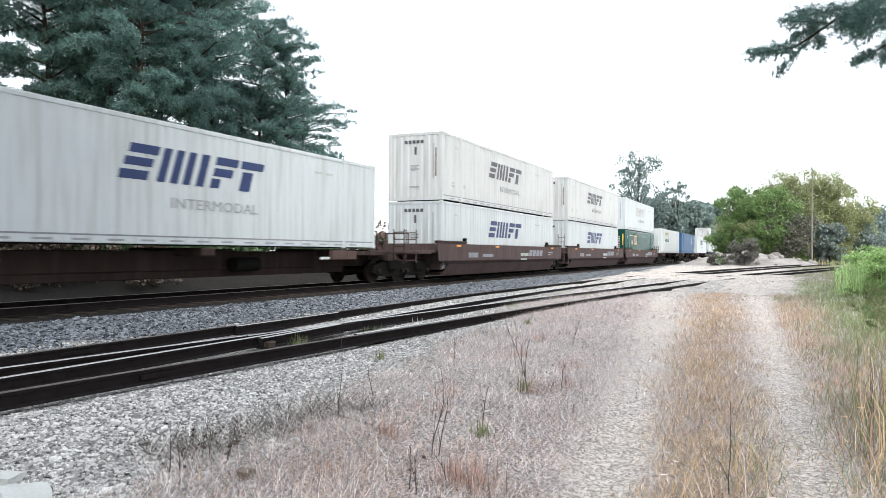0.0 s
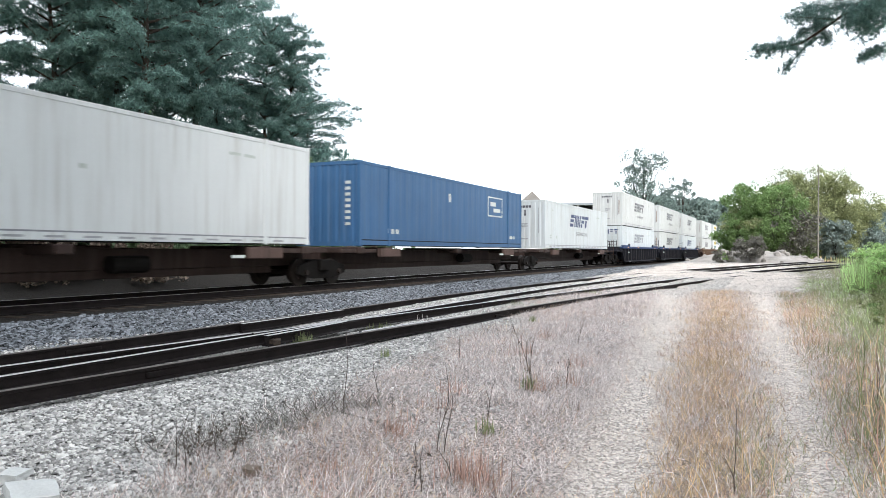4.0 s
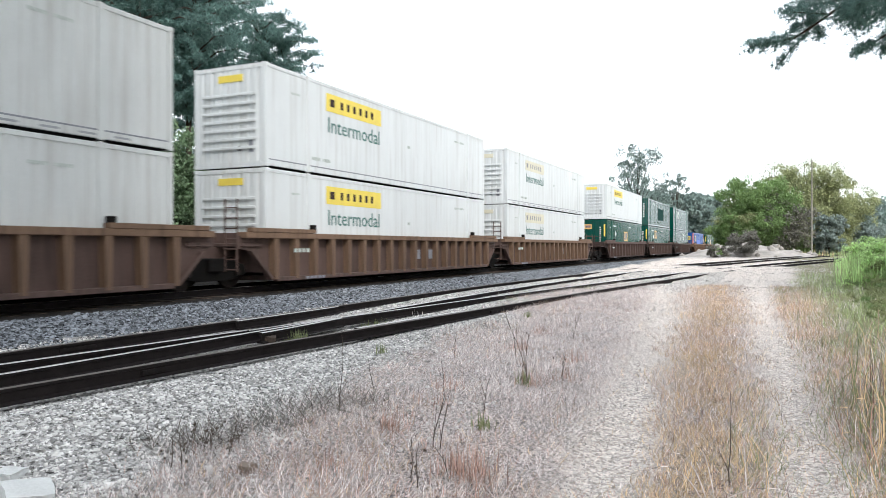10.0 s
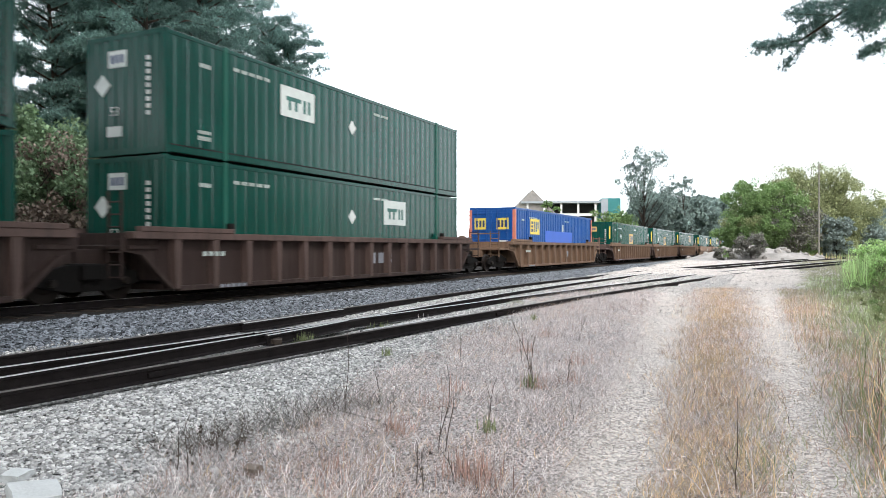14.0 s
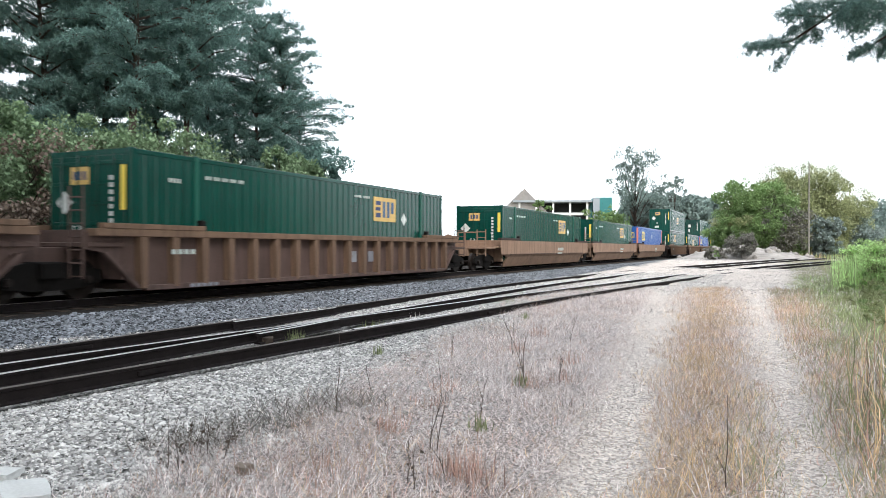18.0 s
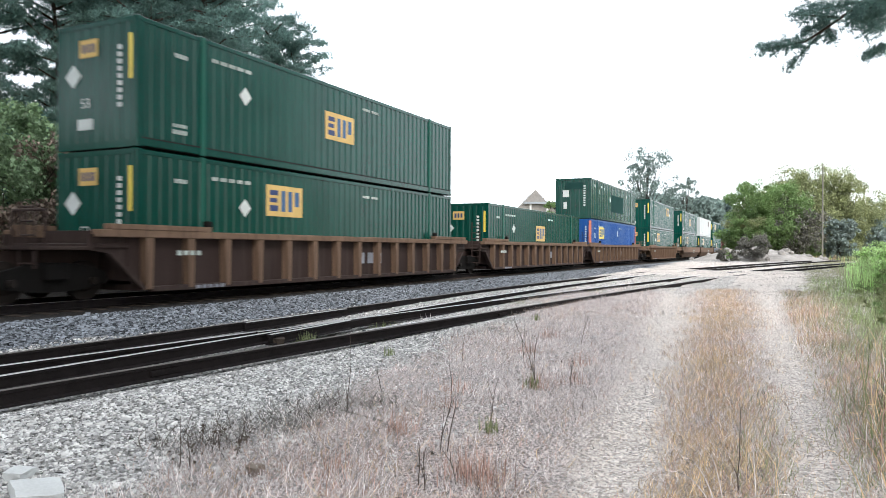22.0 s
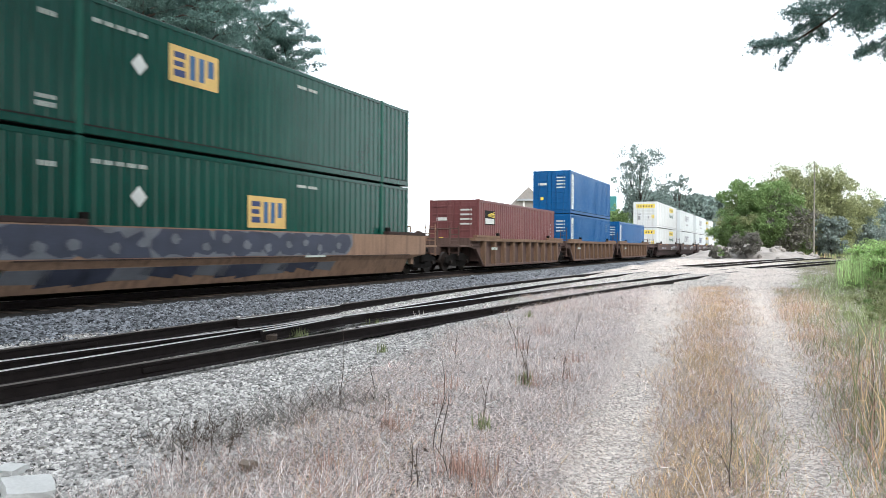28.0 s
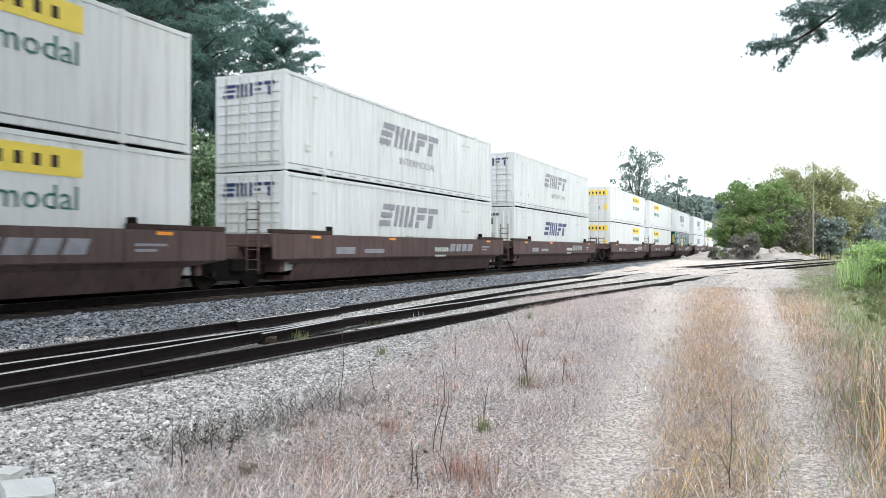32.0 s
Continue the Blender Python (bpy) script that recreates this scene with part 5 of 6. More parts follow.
thickets[-1].matrix_basis = pose(16.2, 24.3, 0)
thickets.append(leafy("thicket", 32, (4.5, 3, 6.2), 38000, 0.13, [M["vine"], M["dead_vine"]], "vine-smothered green thicket behind the tracks", "shrub", 34, hollow=0.93, group="thickets behind the train", low=0.1, tight=8, second=0.05))
thickets[-1].matrix_basis = pose(18.4, 24.3, 0)
thickets.append(leafy("thicket", 33, (4.5, 3, 6.0), 34000, 0.13, [M["vine"], M["dead_vine"]], "vine-smothered green thicket behind the tracks", "shrub", 32, hollow=0.93, group="thickets behind the train", low=0.1, tight=8, second=0.05))
thickets[-1].matrix_basis = pose(20.7, 24.2, 0)
thickets.append(leafy("thicket", 34, (4.5, 3, 5.7), 34000, 0.13, [M["vine"], M["dead_vine"]], "vine-smothered green thicket behind the tracks", "shrub", 32, hollow=0.93, group="thickets behind the train", low=0.1, tight=8, second=0.05))
thickets[-1].matrix_basis = pose(23.9, 24.5, 0)
thickets.append(leafy("thicket", 35, (4.5, 3, 4.9), 24000, 0.13, [M["vine"], M["dead_vine"]], "brownish thicket at the edge of the pines", "shrub", 28, hollow=0.93, group="thickets behind the train", low=0.1, tight=8))
thickets[-1].matrix_basis = pose(27.8, 25.4, 0)
for i, (x, y, h) in enumerate(((22.5, 37.5, 8.5), (28.0, 39.0, 9.0), (33.0, 37.0, 8.5), (37.5, 34.5, 7.5))):
    leafy("understory_tree", 26 + i, (4.5, 3.0, h), 15000, 0.24, [M["pine"]], "dark green undergrowth among the pine trunks", "shrub", 26, hollow=0.6, group="undergrowth among the pines", low=0.08, tight=9).matrix_basis = pose(x, y, 0.6)
leafy("dead_thicket", 61, (3, 2, 3.1), 9000, 0.13, [M["dead_vine"], M["vine"]], "thicket of brown dead vines beside the tracks", "shrub", 18, hollow=0.8, group="thickets behind the train", low=0.08, tight=8).matrix_basis = pose(14.8, 21.5, 0)
leafy("dead_thicket", 62, (3.5, 2, 2.9), 9000, 0.13, [M["dead_vine"], M["vine"]], "thicket of brown dead vines beside the tracks", "shrub", 18, hollow=0.8, group="thickets behind the train", low=0.08, tight=8).matrix_basis = pose(17.6, 21.3, 0)
leafy("small_tree", 36, (2.4, 2.4, 6.7), 28000, 0.16, [M["vine"]], "small leafy green tree in front of the pines", "tree", 18, hollow=0.7, group="", low=0.16, tight=15).matrix_basis = pose(31.1, 23.5, 0)
leafy("small_tree", 37, (2.5, 2.5, 7.2), 26000, 0.16, [M["pine"]], "small dark green tree in front of the pines", "tree", 16, hollow=0.7, group="", low=0.16, tight=15).matrix_basis = pose(36.2, 25.5, 0)
thickets.append(leafy("thicket", 38, (5, 3, 3.0), 5000, 0.22, [M["vine"], M["dead_vine"]], "low scrub beside the tracks", "shrub", 16, hollow=0.7, group="thickets behind the train", low=0.1, tight=8))
thickets[-1].matrix_basis = pose(44.8, 27.0, 0)
leafy("small_tree", 63, (1.6, 1.6, 8.2), 2500, 0.3, [M["bush_green"]], "small round tree beside a gabled house", "tree", 12, hollow=0.7, group="", low=0.16, tight=15).matrix_basis = pose(92.7, 28.4, 0)
thickets.append(leafy("thicket", 39, (6, 4, 5.8), 6000, 0.33, [M["bush_green"]], "light green scrub in front of a metal building", "shrub", 16, hollow=0.7, group="", low=0.1, tight=8))
thickets[-1].matrix_basis = pose(92.0, 20.4, 0)
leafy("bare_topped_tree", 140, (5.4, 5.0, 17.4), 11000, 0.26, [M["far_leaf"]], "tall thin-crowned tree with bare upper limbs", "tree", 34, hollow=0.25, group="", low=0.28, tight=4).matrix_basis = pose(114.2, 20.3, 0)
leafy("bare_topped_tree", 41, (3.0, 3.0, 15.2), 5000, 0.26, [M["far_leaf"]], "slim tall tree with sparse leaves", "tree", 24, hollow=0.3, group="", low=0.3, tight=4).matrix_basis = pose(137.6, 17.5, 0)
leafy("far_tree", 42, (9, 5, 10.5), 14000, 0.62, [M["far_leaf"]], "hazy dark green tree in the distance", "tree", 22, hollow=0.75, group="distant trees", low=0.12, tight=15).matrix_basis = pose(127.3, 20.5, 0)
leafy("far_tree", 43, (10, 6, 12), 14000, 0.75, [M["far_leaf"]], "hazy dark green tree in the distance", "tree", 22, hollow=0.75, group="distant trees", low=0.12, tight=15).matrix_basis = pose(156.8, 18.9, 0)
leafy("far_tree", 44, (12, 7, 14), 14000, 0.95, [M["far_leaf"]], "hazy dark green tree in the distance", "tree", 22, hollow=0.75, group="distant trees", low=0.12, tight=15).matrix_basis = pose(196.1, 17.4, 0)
leafy("bush_tree", 51, (2.6, 2.6, 5.2), 30000, 0.16, [M["bush_green"], M["bush"]], "low leafy green bush beside the heap", "tree", 24, hollow=0.8, group="bush trees by the crossing", low=0.03, tight=15).matrix_basis = pose(90.4, 5.1, 0.3)
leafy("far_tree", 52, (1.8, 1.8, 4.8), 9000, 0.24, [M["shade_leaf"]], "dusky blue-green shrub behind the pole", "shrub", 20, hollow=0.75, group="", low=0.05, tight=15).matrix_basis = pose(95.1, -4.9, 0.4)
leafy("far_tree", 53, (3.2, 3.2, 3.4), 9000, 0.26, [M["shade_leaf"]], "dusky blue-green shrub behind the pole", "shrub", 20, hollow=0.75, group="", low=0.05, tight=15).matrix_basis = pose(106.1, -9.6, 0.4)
leafy("bush_tree", 45, (4.6, 4.6, 8.6), 70000, 0.19, [M["bush_green"], M["bush"]], "broad leafy mid-green bush tree by the crossing", "tree", 44, hollow=0.8, group="bush trees by the crossing", low=0.07, tight=15).matrix_basis = pose(93.8, 2.5, 0.4)
leafy("bush_tree", 46, (5.6, 5.6, 11.0), 80000, 0.19, [M["bush"]], "broad leafy yellow-green bush tree by the crossing", "tree", 52, hollow=0.8, group="bush trees by the crossing", low=0.07, tight=15).matrix_basis = pose(104.1, -3.0, 0.4)
leafy("bush_tree", 47, (4.6, 4.6, 8.0), 56000, 0.19, [M["bush"], M["far_leaf"]], "broad leafy yellow-green bush tree by the crossing", "tree", 44, hollow=0.8, group="bush trees by the crossing", low=0.07, tight=15).matrix_basis = pose(110.2, -6.7, 0.4)
leafy("dead_bush", 64, (3.4, 3.4, 6.2), 12000, 0.2, [M["grey_twig"], M["bush_green"]], "greyed half-dead bush tangled with vines", "shrub", 20, hollow=0.7, group="", low=0.1, tight=15).matrix_basis = pose(92.8, -0.1, 0.4)
leafy("dead_bush", 65, (1.5, 1.7, 1.9), 12000, 0.1, [M["grey_twig"], M["bush_green"]], "low dark grey brush on a rubble heap", "shrub", 14, hollow=0.6, group="", low=0.1, tight=15).matrix_basis = pose(74.7, 3.3, 0.8)
leafy("dead_bush", 66, (1.1, 1.1, 1.1), 5000, 0.1, [M["grey_twig"], M["bush_green"]], "low grey-green brush by the tracks", "shrub", 12, hollow=0.6, group="", low=0.1, tight=15).matrix_basis = pose(73.0, 5.6, 0.4)
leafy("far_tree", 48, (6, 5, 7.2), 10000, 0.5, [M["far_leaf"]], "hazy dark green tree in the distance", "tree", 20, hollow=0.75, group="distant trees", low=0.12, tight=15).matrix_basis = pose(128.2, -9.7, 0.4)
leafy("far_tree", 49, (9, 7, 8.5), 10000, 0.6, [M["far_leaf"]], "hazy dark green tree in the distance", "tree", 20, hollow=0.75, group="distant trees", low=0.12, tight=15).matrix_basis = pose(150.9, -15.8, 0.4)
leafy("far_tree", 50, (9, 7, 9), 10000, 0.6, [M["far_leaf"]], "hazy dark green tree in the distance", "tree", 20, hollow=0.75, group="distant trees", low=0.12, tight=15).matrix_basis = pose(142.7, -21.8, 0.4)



def blades(name, seed, at, height, width, lean, materials, weights, label, shape=(BLADE_V, BLADE_F)):
    """Grass blades standing on the ground, as one sheet of stuff."""
    rng = np.random.default_rng(seed)
    k = len(at)
    patch = wobble(at[:, 0] + 4, at[:, 1], 0.75)
    hgt = height * rng.uniform(0.45, 1.25, k) * (0.85 + 0.3 * wobble(at[:, 0], at[:, 1], 0.8)) * (0.85 + 0.3 * wobble(at[:, 0], at[:, 1], 3.7))
    s = np.stack([width * rng.uniform(0.6, 1.4, k), hgt, hgt], 1)
    me = scatter(name, *shape, at, turns(rng, k, lean), s, [M[m] for m in materials], np.minimum(np.searchsorted(np.cumsum(weights), rng.uniform(0, 1, k) ** np.exp(-0.8 * patch - 0.3 * wobble(at[:, 0], at[:, 1], 2.7))), len(materials) - 1))
    return tagged(new(name, me), label, "grass", kind="stuff")


def tufted(rng, k, n, keep, x0, x1, y0, y1, spread):
    """Blade feet in tufts: k tufts of n blades where keep(x, y) allows; denser near the camera."""
    x = x0 + (x1 - x0) * rng.uniform(0, 1, k) ** 1.7
    y = rng.uniform(y0, y1, k)
    ok = rng.uniform(size=k) < keep(x, y)
    x, y = np.repeat(x[ok], n), np.repeat(y[ok], n)
    x, y = x + rng.normal(0, spread, len(x)), y + rng.normal(0, spread, len(y))
    return np.stack([x, y, land(x, y) - 0.01], 1)


rng = np.random.default_rng(5)
dry_keep = lambda x, y: np.clip(cover(x, y)[1] - 1.1 * cover(x, y)[2] - cover(x, y)[3], 0, 1) * (0.25 + 0.75 * (wobble(x + 3, y, 1.9) > -0.3))
thatch = lambda x, y: np.clip(dry_keep(x, y) + 0.3 * cover(x, y)[1] * (1 - 0.85 * cover(x, y)[2]), 0, 1)
blades("dry_thatch", 11, tufted(rng, 30000, 8, thatch, 3, 30, -1.2, 8.5, 0.1), 0.19, 0.0042, (78, 98), ("dry", "rusty", "straw"), (0.84, 0.12, 0.04), "dry greyed grass lying flat among gravel", (CURL_V, CURL_F))
blades("dry_grass", 15, tufted(rng, 1500, 8, dry_keep, 3, 34, -1.2, 8.5, 0.05), 0.15, 0.005, (15, 75), ("dry", "rusty", "straw"), (0.7, 0.24, 0.06), "wispy dry greyed grass tufts", (CURL_V, CURL_F))
mid_keep = lambda x, y: np.exp(-(((y - (0.12 + 0.0755 * x)) / (0.29 + 0.014 * x + 0.13 * wobble(x, y, 1.6) + 0.06 * wobble(x, y, 4.2))) ** 2))
blades("straw_grass", 12, tufted(rng, 21000, 9, mid_keep, 3, 30, -0.7, 3.2, 0.08), 0.15, 0.0048, (35, 98), ("straw", "rusty", "dry"), (0.5, 0.22, 0.28), "golden dry grass between two wheel ruts", (CURL_V, CURL_F))
verge_keep = lambda x, y: (1 - smooth_step(-0.35, 0.35, y - 0.03 * x + 0.5 * wobble(x, y, 1.3))) * (1 - 0.96 * np.clip(1.5 * np.exp(-(((y - (-0.45 + 0.044 * x)) / (0.2 + 0.01 * x)) ** 2)), 0, 1))
blades("verge_straw", 16, tufted(rng, 9000, 8, lambda x, y: verge_keep(x, y) * (y > -1.0 - 1.5 * (x < 11) + 0.3 * wobble(x, y, 1.7)), 4, 30, -2.2, 0.3, 0.1), 0.2, 0.0055, (35, 95), ("olive", "dry", "rusty", "straw"), (0.2, 0.26, 0.28, 0.26), "tangled straw and olive grass along the road", (CURL_V, CURL_F))
blades("verge_grass", 13, tufted(rng, 8000, 9, lambda x, y: verge_keep(x, y) * smooth_step(8, 15, x) * (y < -0.7 + 0.4 * wobble(x, y, 1.1)), 7, 40, -7, -0.4, 0.12), 0.24, 0.008, (35, 92), ("olive", "grass", "dry"), (0.6, 0.22, 0.18), "soft green verge grass", (CURL_V, CURL_F))
tall_keep = lambda x, y: (y < -2.6 - 0.05 * (x - 31) + 0.5 * wobble(x, y, 0.8)) * (0.5 + 0.5 * (wobble(x, y, 0.9) > 0))
blades("tall_grass", 14, tufted(rng, 800, 14, tall_keep, 31, 43, -10, -2.2, 0.24), 1.35, 0.026, (10, 70), ("grass", "olive"), (0.85, 0.15), "tall fresh green grass beside the road")
blades("far_verge", 17, tufted(rng, 2600, 8, lambda x, y: ((y < -9) + (x > 80)) * 1.0, 42, 130, -40, 8, 0.4), 0.7, 0.05, (5, 40), ("olive", "grass", "straw"), (0.5, 0.3, 0.2), "rough grass beyond the crossing")


def stones(name, seed, n, x0, x1, y0, y1, size, keep, material, label, sink=0.15, power=1.8):
    rng = np.random.default_rng(seed)
    x = x0 + (x1 - x0) * rng.uniform(0, 1, n) ** power
    y = rng.uniform(0, 1, n) * (y1 - y0) + y0
    ok = rng.uniform(size=n) < keep(x, y)
    x, y = x[ok], y[ok]
    k = len(x)
    s = size * rng.lognormal(0, 0.28, (k, 1)) * rng.uniform(0.7, 1.3, (k, 3)) * [1.2, 1.0, 0.75]
    at = np.stack([x, y, land(x, y) + s[:, 2] * sink], 1)
    return tagged(new(name, scatter(name, STONE_V, STONE_F, at, turns(rng, k, (0, 70)), s, M[material])), label, "gravel", kind="stuff")


def clear_of_rails(x, y):
    """Nought on a railhead and beside its web, one elsewhere."""
    free = np.ones_like(x)
    for line in (TRACK_1, TRACK_2):
        for s in (0.7525, -0.7525):
            free = free * (np.abs(y - line_y(line, x) - s) > 0.1)
    return free


stones("siding_gravel", 21, 230000, 2.5, 40, 2.5, 10.4, 0.027, lambda x, y: np.clip(1.05 - cover(x, y)[1], 0.015, 1) * (1 - cover(x, y)[0]) * clear_of_rails(x, y), "gravel", "crushed pale limestone around the sidings", power=2.3)
stones("main_ballast", 22, 84000, 4, 64, 9.8, 12.25, 0.041, lambda x, y: cover(x, y)[0], "ballast", "grey crushed ballast stones beside the main line", power=1.5)
stones("rut_gravel", 23, 90000, 3, 26, -0.8, 3.4, 0.012, lambda x, y: cover(x, y)[2] ** 1.5, "fine_gravel", "fine pale gravel in the wheel ruts", power=1.6)
stones("crossing_gravel", 24, 16000, 26, 72, -2.5, 9.6, 0.036, lambda x, y: np.clip(cover(x, y)[2] + 0.2, 0, 1) * clear_of_rails(x, y), "fine_gravel", "loose pale stones on the gravel crossing", power=1.3)


for i, (x, y, w, h) in enumerate(((33.0, -2.5, 1.0, 1.7), (33.8, -3.7, 1.2, 1.9), (34.6, -4.9, 1.4, 1.9), (36.2, -3.3, 1.3, 1.9), (37.5, -5.4, 1.5, 2.1), (32.4, -3.9, 1.1, 1.6), (31.6, -2.9, 0.9, 1.3), (39.5, -4.4, 1.5, 2.0))):
    leafy("tall_weed", 70 + i, (w, w, h), 8000, 0.07, [M["grass"], M["olive"]], "tall leafy bright green weeds beside the road", "weed", 16, False, hollow=0.4, group="tall weeds by the crossing", second=0.2, low=0.1, tight=10, wood="olive").matrix_basis = pose(x, y - 0.55, float(land(x, y - 0.55)))


for i, (x, y, w, h) in enumerate(((9.6, -1.35, 0.5, 0.4), (11.2, -1.5, 0.6, 0.45), (13.0, -1.6, 0.7, 0.5), (15.0, -1.9, 0.8, 0.55), (17.0, -1.7, 0.8, 0.55), (19.5, -2.1, 0.9, 0.6), (22.0, -1.9, 0.9, 0.6), (24.6, -2.4, 1.0, 0.7), (27.5, -2.2, 1.0, 0.75), (29.8, -3.1, 1.1, 0.9))):
    leafy("low_weed", 80 + i, (w * 1.25, w * 1.1, h * 0.62), 4200, 0.024, [M["olive"], M["bush_green"]], "low soft olive-green weeds along the road", "weed", 14, False, hollow=0.3, group="low weeds along the road", second=0.2, low=0.08, tight=10, wood="olive").matrix_basis = pose(x, y - 0.35, float(land(x, y - 0.35)) - 0.02)


# ---- weeds, blocks and small things ----
def dead_weed(x, y, height, forks, seed, leaf=0, material="stem", label="thin dark dead weed stalk standing in dry grass"):
    rng = np.random.default_rng(seed)
    w = new("dead_weed")
    bm = bmesh.new()
    p, d = Vector((0, 0, -0.02)), Vector((rng.normal(0, 0.12), rng.normal(0, 0.12), 1)).normalized()
    joints = [p]
    for k in range(5):
        q = p + d * height / 5
        tube(bm, p, q, 0.0045 * (1 - k * 0.13), 0.0045 * (1 - (k + 1) * 0.13), sides=5)
        p = q
        joints.append(p)
        d = (d + Vector(rng.normal(0, 0.1, 3))).normalized()
    part("stalk", bm, M[material], w)
    for k in range(forks):
        a = joints[1 + k % 4]
        t = a + Vector((rng.normal(0, 0.16), rng.normal(0, 0.16), rng.uniform(0.5, 1.0))) * height * 0.38
        part("twig", tube(bmesh.new(), a, t, 0.0028, 0.0012, sides=4), M[material], w)
    if leaf:
        k = leaf
        at = np.stack([rng.normal(0, 0.05, k), rng.normal(0, 0.05, k), height * rng.uniform(0.3, 1.0, k)], 1)
        ob = new("leaf_cluster", scatter("leaf_cluster", LEAF_V, LEAF_F, at, turns(rng, k), rng.uniform(0.015, 0.035, (k, 1)) * np.ones(3), M["stem"]))
        ob.parent = w
        ob["kind"] = "stuff"
    w.matrix_basis = pose(x, y, float(land(x, y)))
    return tagged(w, label, "weed", "dead weeds in the foreground")


for i, (x, y, h, forks, leaf) in enumerate(((5.67, 3.72, 0.78, 1, 0), (4.95, 2.41, 0.72, 2, 0), (4.97, 2.36, 0.55, 2, 0), (7.72, 2.56, 0.85, 6, 0), (7.76, 2.6, 0.6, 4, 6), (8.04, 2.27, 0.3, 3, 16), (3.74, 3.85, 0.28, 4, 10), (3.8, 3.8, 0.24, 4, 8), (4.42, 4.3, 0.22, 4, 6), (5.07, 0.31, 0.66, 1, 0), (5.74, 2.33, 0.5, 3, 0), (4.1, 2.1, 0.28, 5, 5), (4.2, 2.2, 0.3, 4, 4), (4.35, 2.0, 0.3, 3, 0), (8.9, 4.0, 0.4, 3, 0), (9.4, 3.3, 0.35, 3, 0), (6.6, 3.9, 0.35, 3, 0), (12.0, 3.2, 0.5, 4, 0), (4.25, 3.95, 0.26, 6, 14), (4.35, 3.85, 0.22, 6, 12), (4.3, 4.08, 0.2, 6, 12), (4.5, 3.9, 0.24, 5, 10), (4.15, 3.7, 0.2, 6, 8))):
    dead_weed(x, y, h, forks, 60 + i, leaf)


def tuft(name, x, y, n, height, width, lean, material, label, seed, spread=0.05, shape=(BLADE_V, BLADE_F)):
    rng = np.random.default_rng(seed)
    at = np.stack([rng.normal(0, spread, n), rng.normal(0, spread, n), np.zeros(n)], 1)
    hgt = height * rng.uniform(0.5, 1.2, n)
    t = new(name, scatter(name, *shape, at, turns(rng, n, lean), np.stack([width * np.ones(n), hgt, hgt], 1), M[material]))
    t.location = (x, y, float(land(x, y)) - 0.01)
    return tagged(t, label, "grass tuft", kind="stuff")


for i, (x, y, n, h) in enumerate(((5.25, 2.94, 70, 0.26), (4.46, 1.86, 110, 0.26), (4.5, 2.0, 80, 0.22), (6.9, 3.2, 50, 0.24), (7.7, 2.5, 60, 0.26), (8.1, 2.2, 40, 0.2), (9.6, 2.6, 60, 0.22), (10.5, 3.6, 60, 0.24), (6.2, 3.0, 40, 0.2), (4.2, 2.9, 50, 0.18), (12.5, 3.9, 60, 0.25), (3.9, 1.7, 60, 0.2))):
    tuft("rusty_grass_tuft", x, y, n, h * 0.85, 0.0055, (8, 80), "rusty", "tuft of rust-red dead grass in grey thatch", 90 + i, 0.1)
for i, (x, y) in enumerate(((5.74, 2.33), (7.7, 2.62), (9.0, 5.2), (15.0, 5.0))):
    tuft("green_weed_tuft", x, y, 36, 0.17, 0.01, (5, 55), "olive", "small olive weed among dry grass", 120 + i, 0.04)
tuft("track_weed", 10.05, 7.5, 220, 0.22, 0.012, (20, 90), "olive", "pale green weed growing between the rails", 130, 0.09)
for i in range(9):
    tuft("track_weed", 12.5 + i * 2.1, 7.35 - 0.17 * i + 0.5 * math.sin(i * 2.0), 30, 0.14, 0.012, (10, 70), "dry" if i % 3 else "olive", "dry weeds growing between the rails", 131 + i, 0.14)
for i in range(26):
    x = 6.0 + 0.2 * i
    tuft("arching_weed_grass", x, -0.1 * x - 0.06 - 0.14 * (i * 7 % 5) / 2, 15, 0.46 + 0.14 * math.sin(i * 1.9), 0.009, (10, 65), ("straw", "rusty", "olive", "dry")[i % 4], "tall arching weeds leaning over the road", 150 + i, 0.14, (ARCH_V, ARCH_F))
for i, (x, y) in enumerate(((4.9, 0.5), (5.3, 0.2), (4.7, 0.1))):
    tuft("arching_straw", x, y, 6, 0.34, 0.006, (20, 65), "straw", "long arching pale straw stems", 180 + i, 0.05, (ARCH_V, ARCH_F))


rng = np.random.default_rng(41)
k = 800
fx = rng.uniform(4.0, 6.2, k)
fy = 4.25 - 0.28 * (fx - 4.2) + rng.normal(0, 0.24, k)
blades("fallen_stalks", 42, np.stack([fx, fy, land(fx, fy) + 0.03], 1), 0.28, 0.007, (76, 94), ("stem", "dry", "grey_twig"), (0.5, 0.25, 0.25), "dark and pale fallen stalks lying on gravel", (CURL_V, CURL_F))


def arched_stem(x, y, dx, dy, height, r, material):
    """A long stem that rises, bends over and hangs at its tip."""
    bm = bmesh.new()
    z0 = float(land(x, y))
    pts = [Vector((x + dx * f**1.4, y + dy * f**1.4, z0 - 0.02 + height * (1.9 * f - 1.25 * f**3.2))) for f in [i / 9 for i in range(10)]]
    for i, (a, c) in enumerate(zip(pts, pts[1:])):
        tube(bm, a, c, r * (1 - 0.085 * i), r * (1 - 0.085 * (i + 1)), sides=5)
    return tagged(new("straw_stem", mesh_of(bm, "straw_stem", M[material], True)), "long pale dry stem arching over the grass", "grass stem", "arching stems by the road")


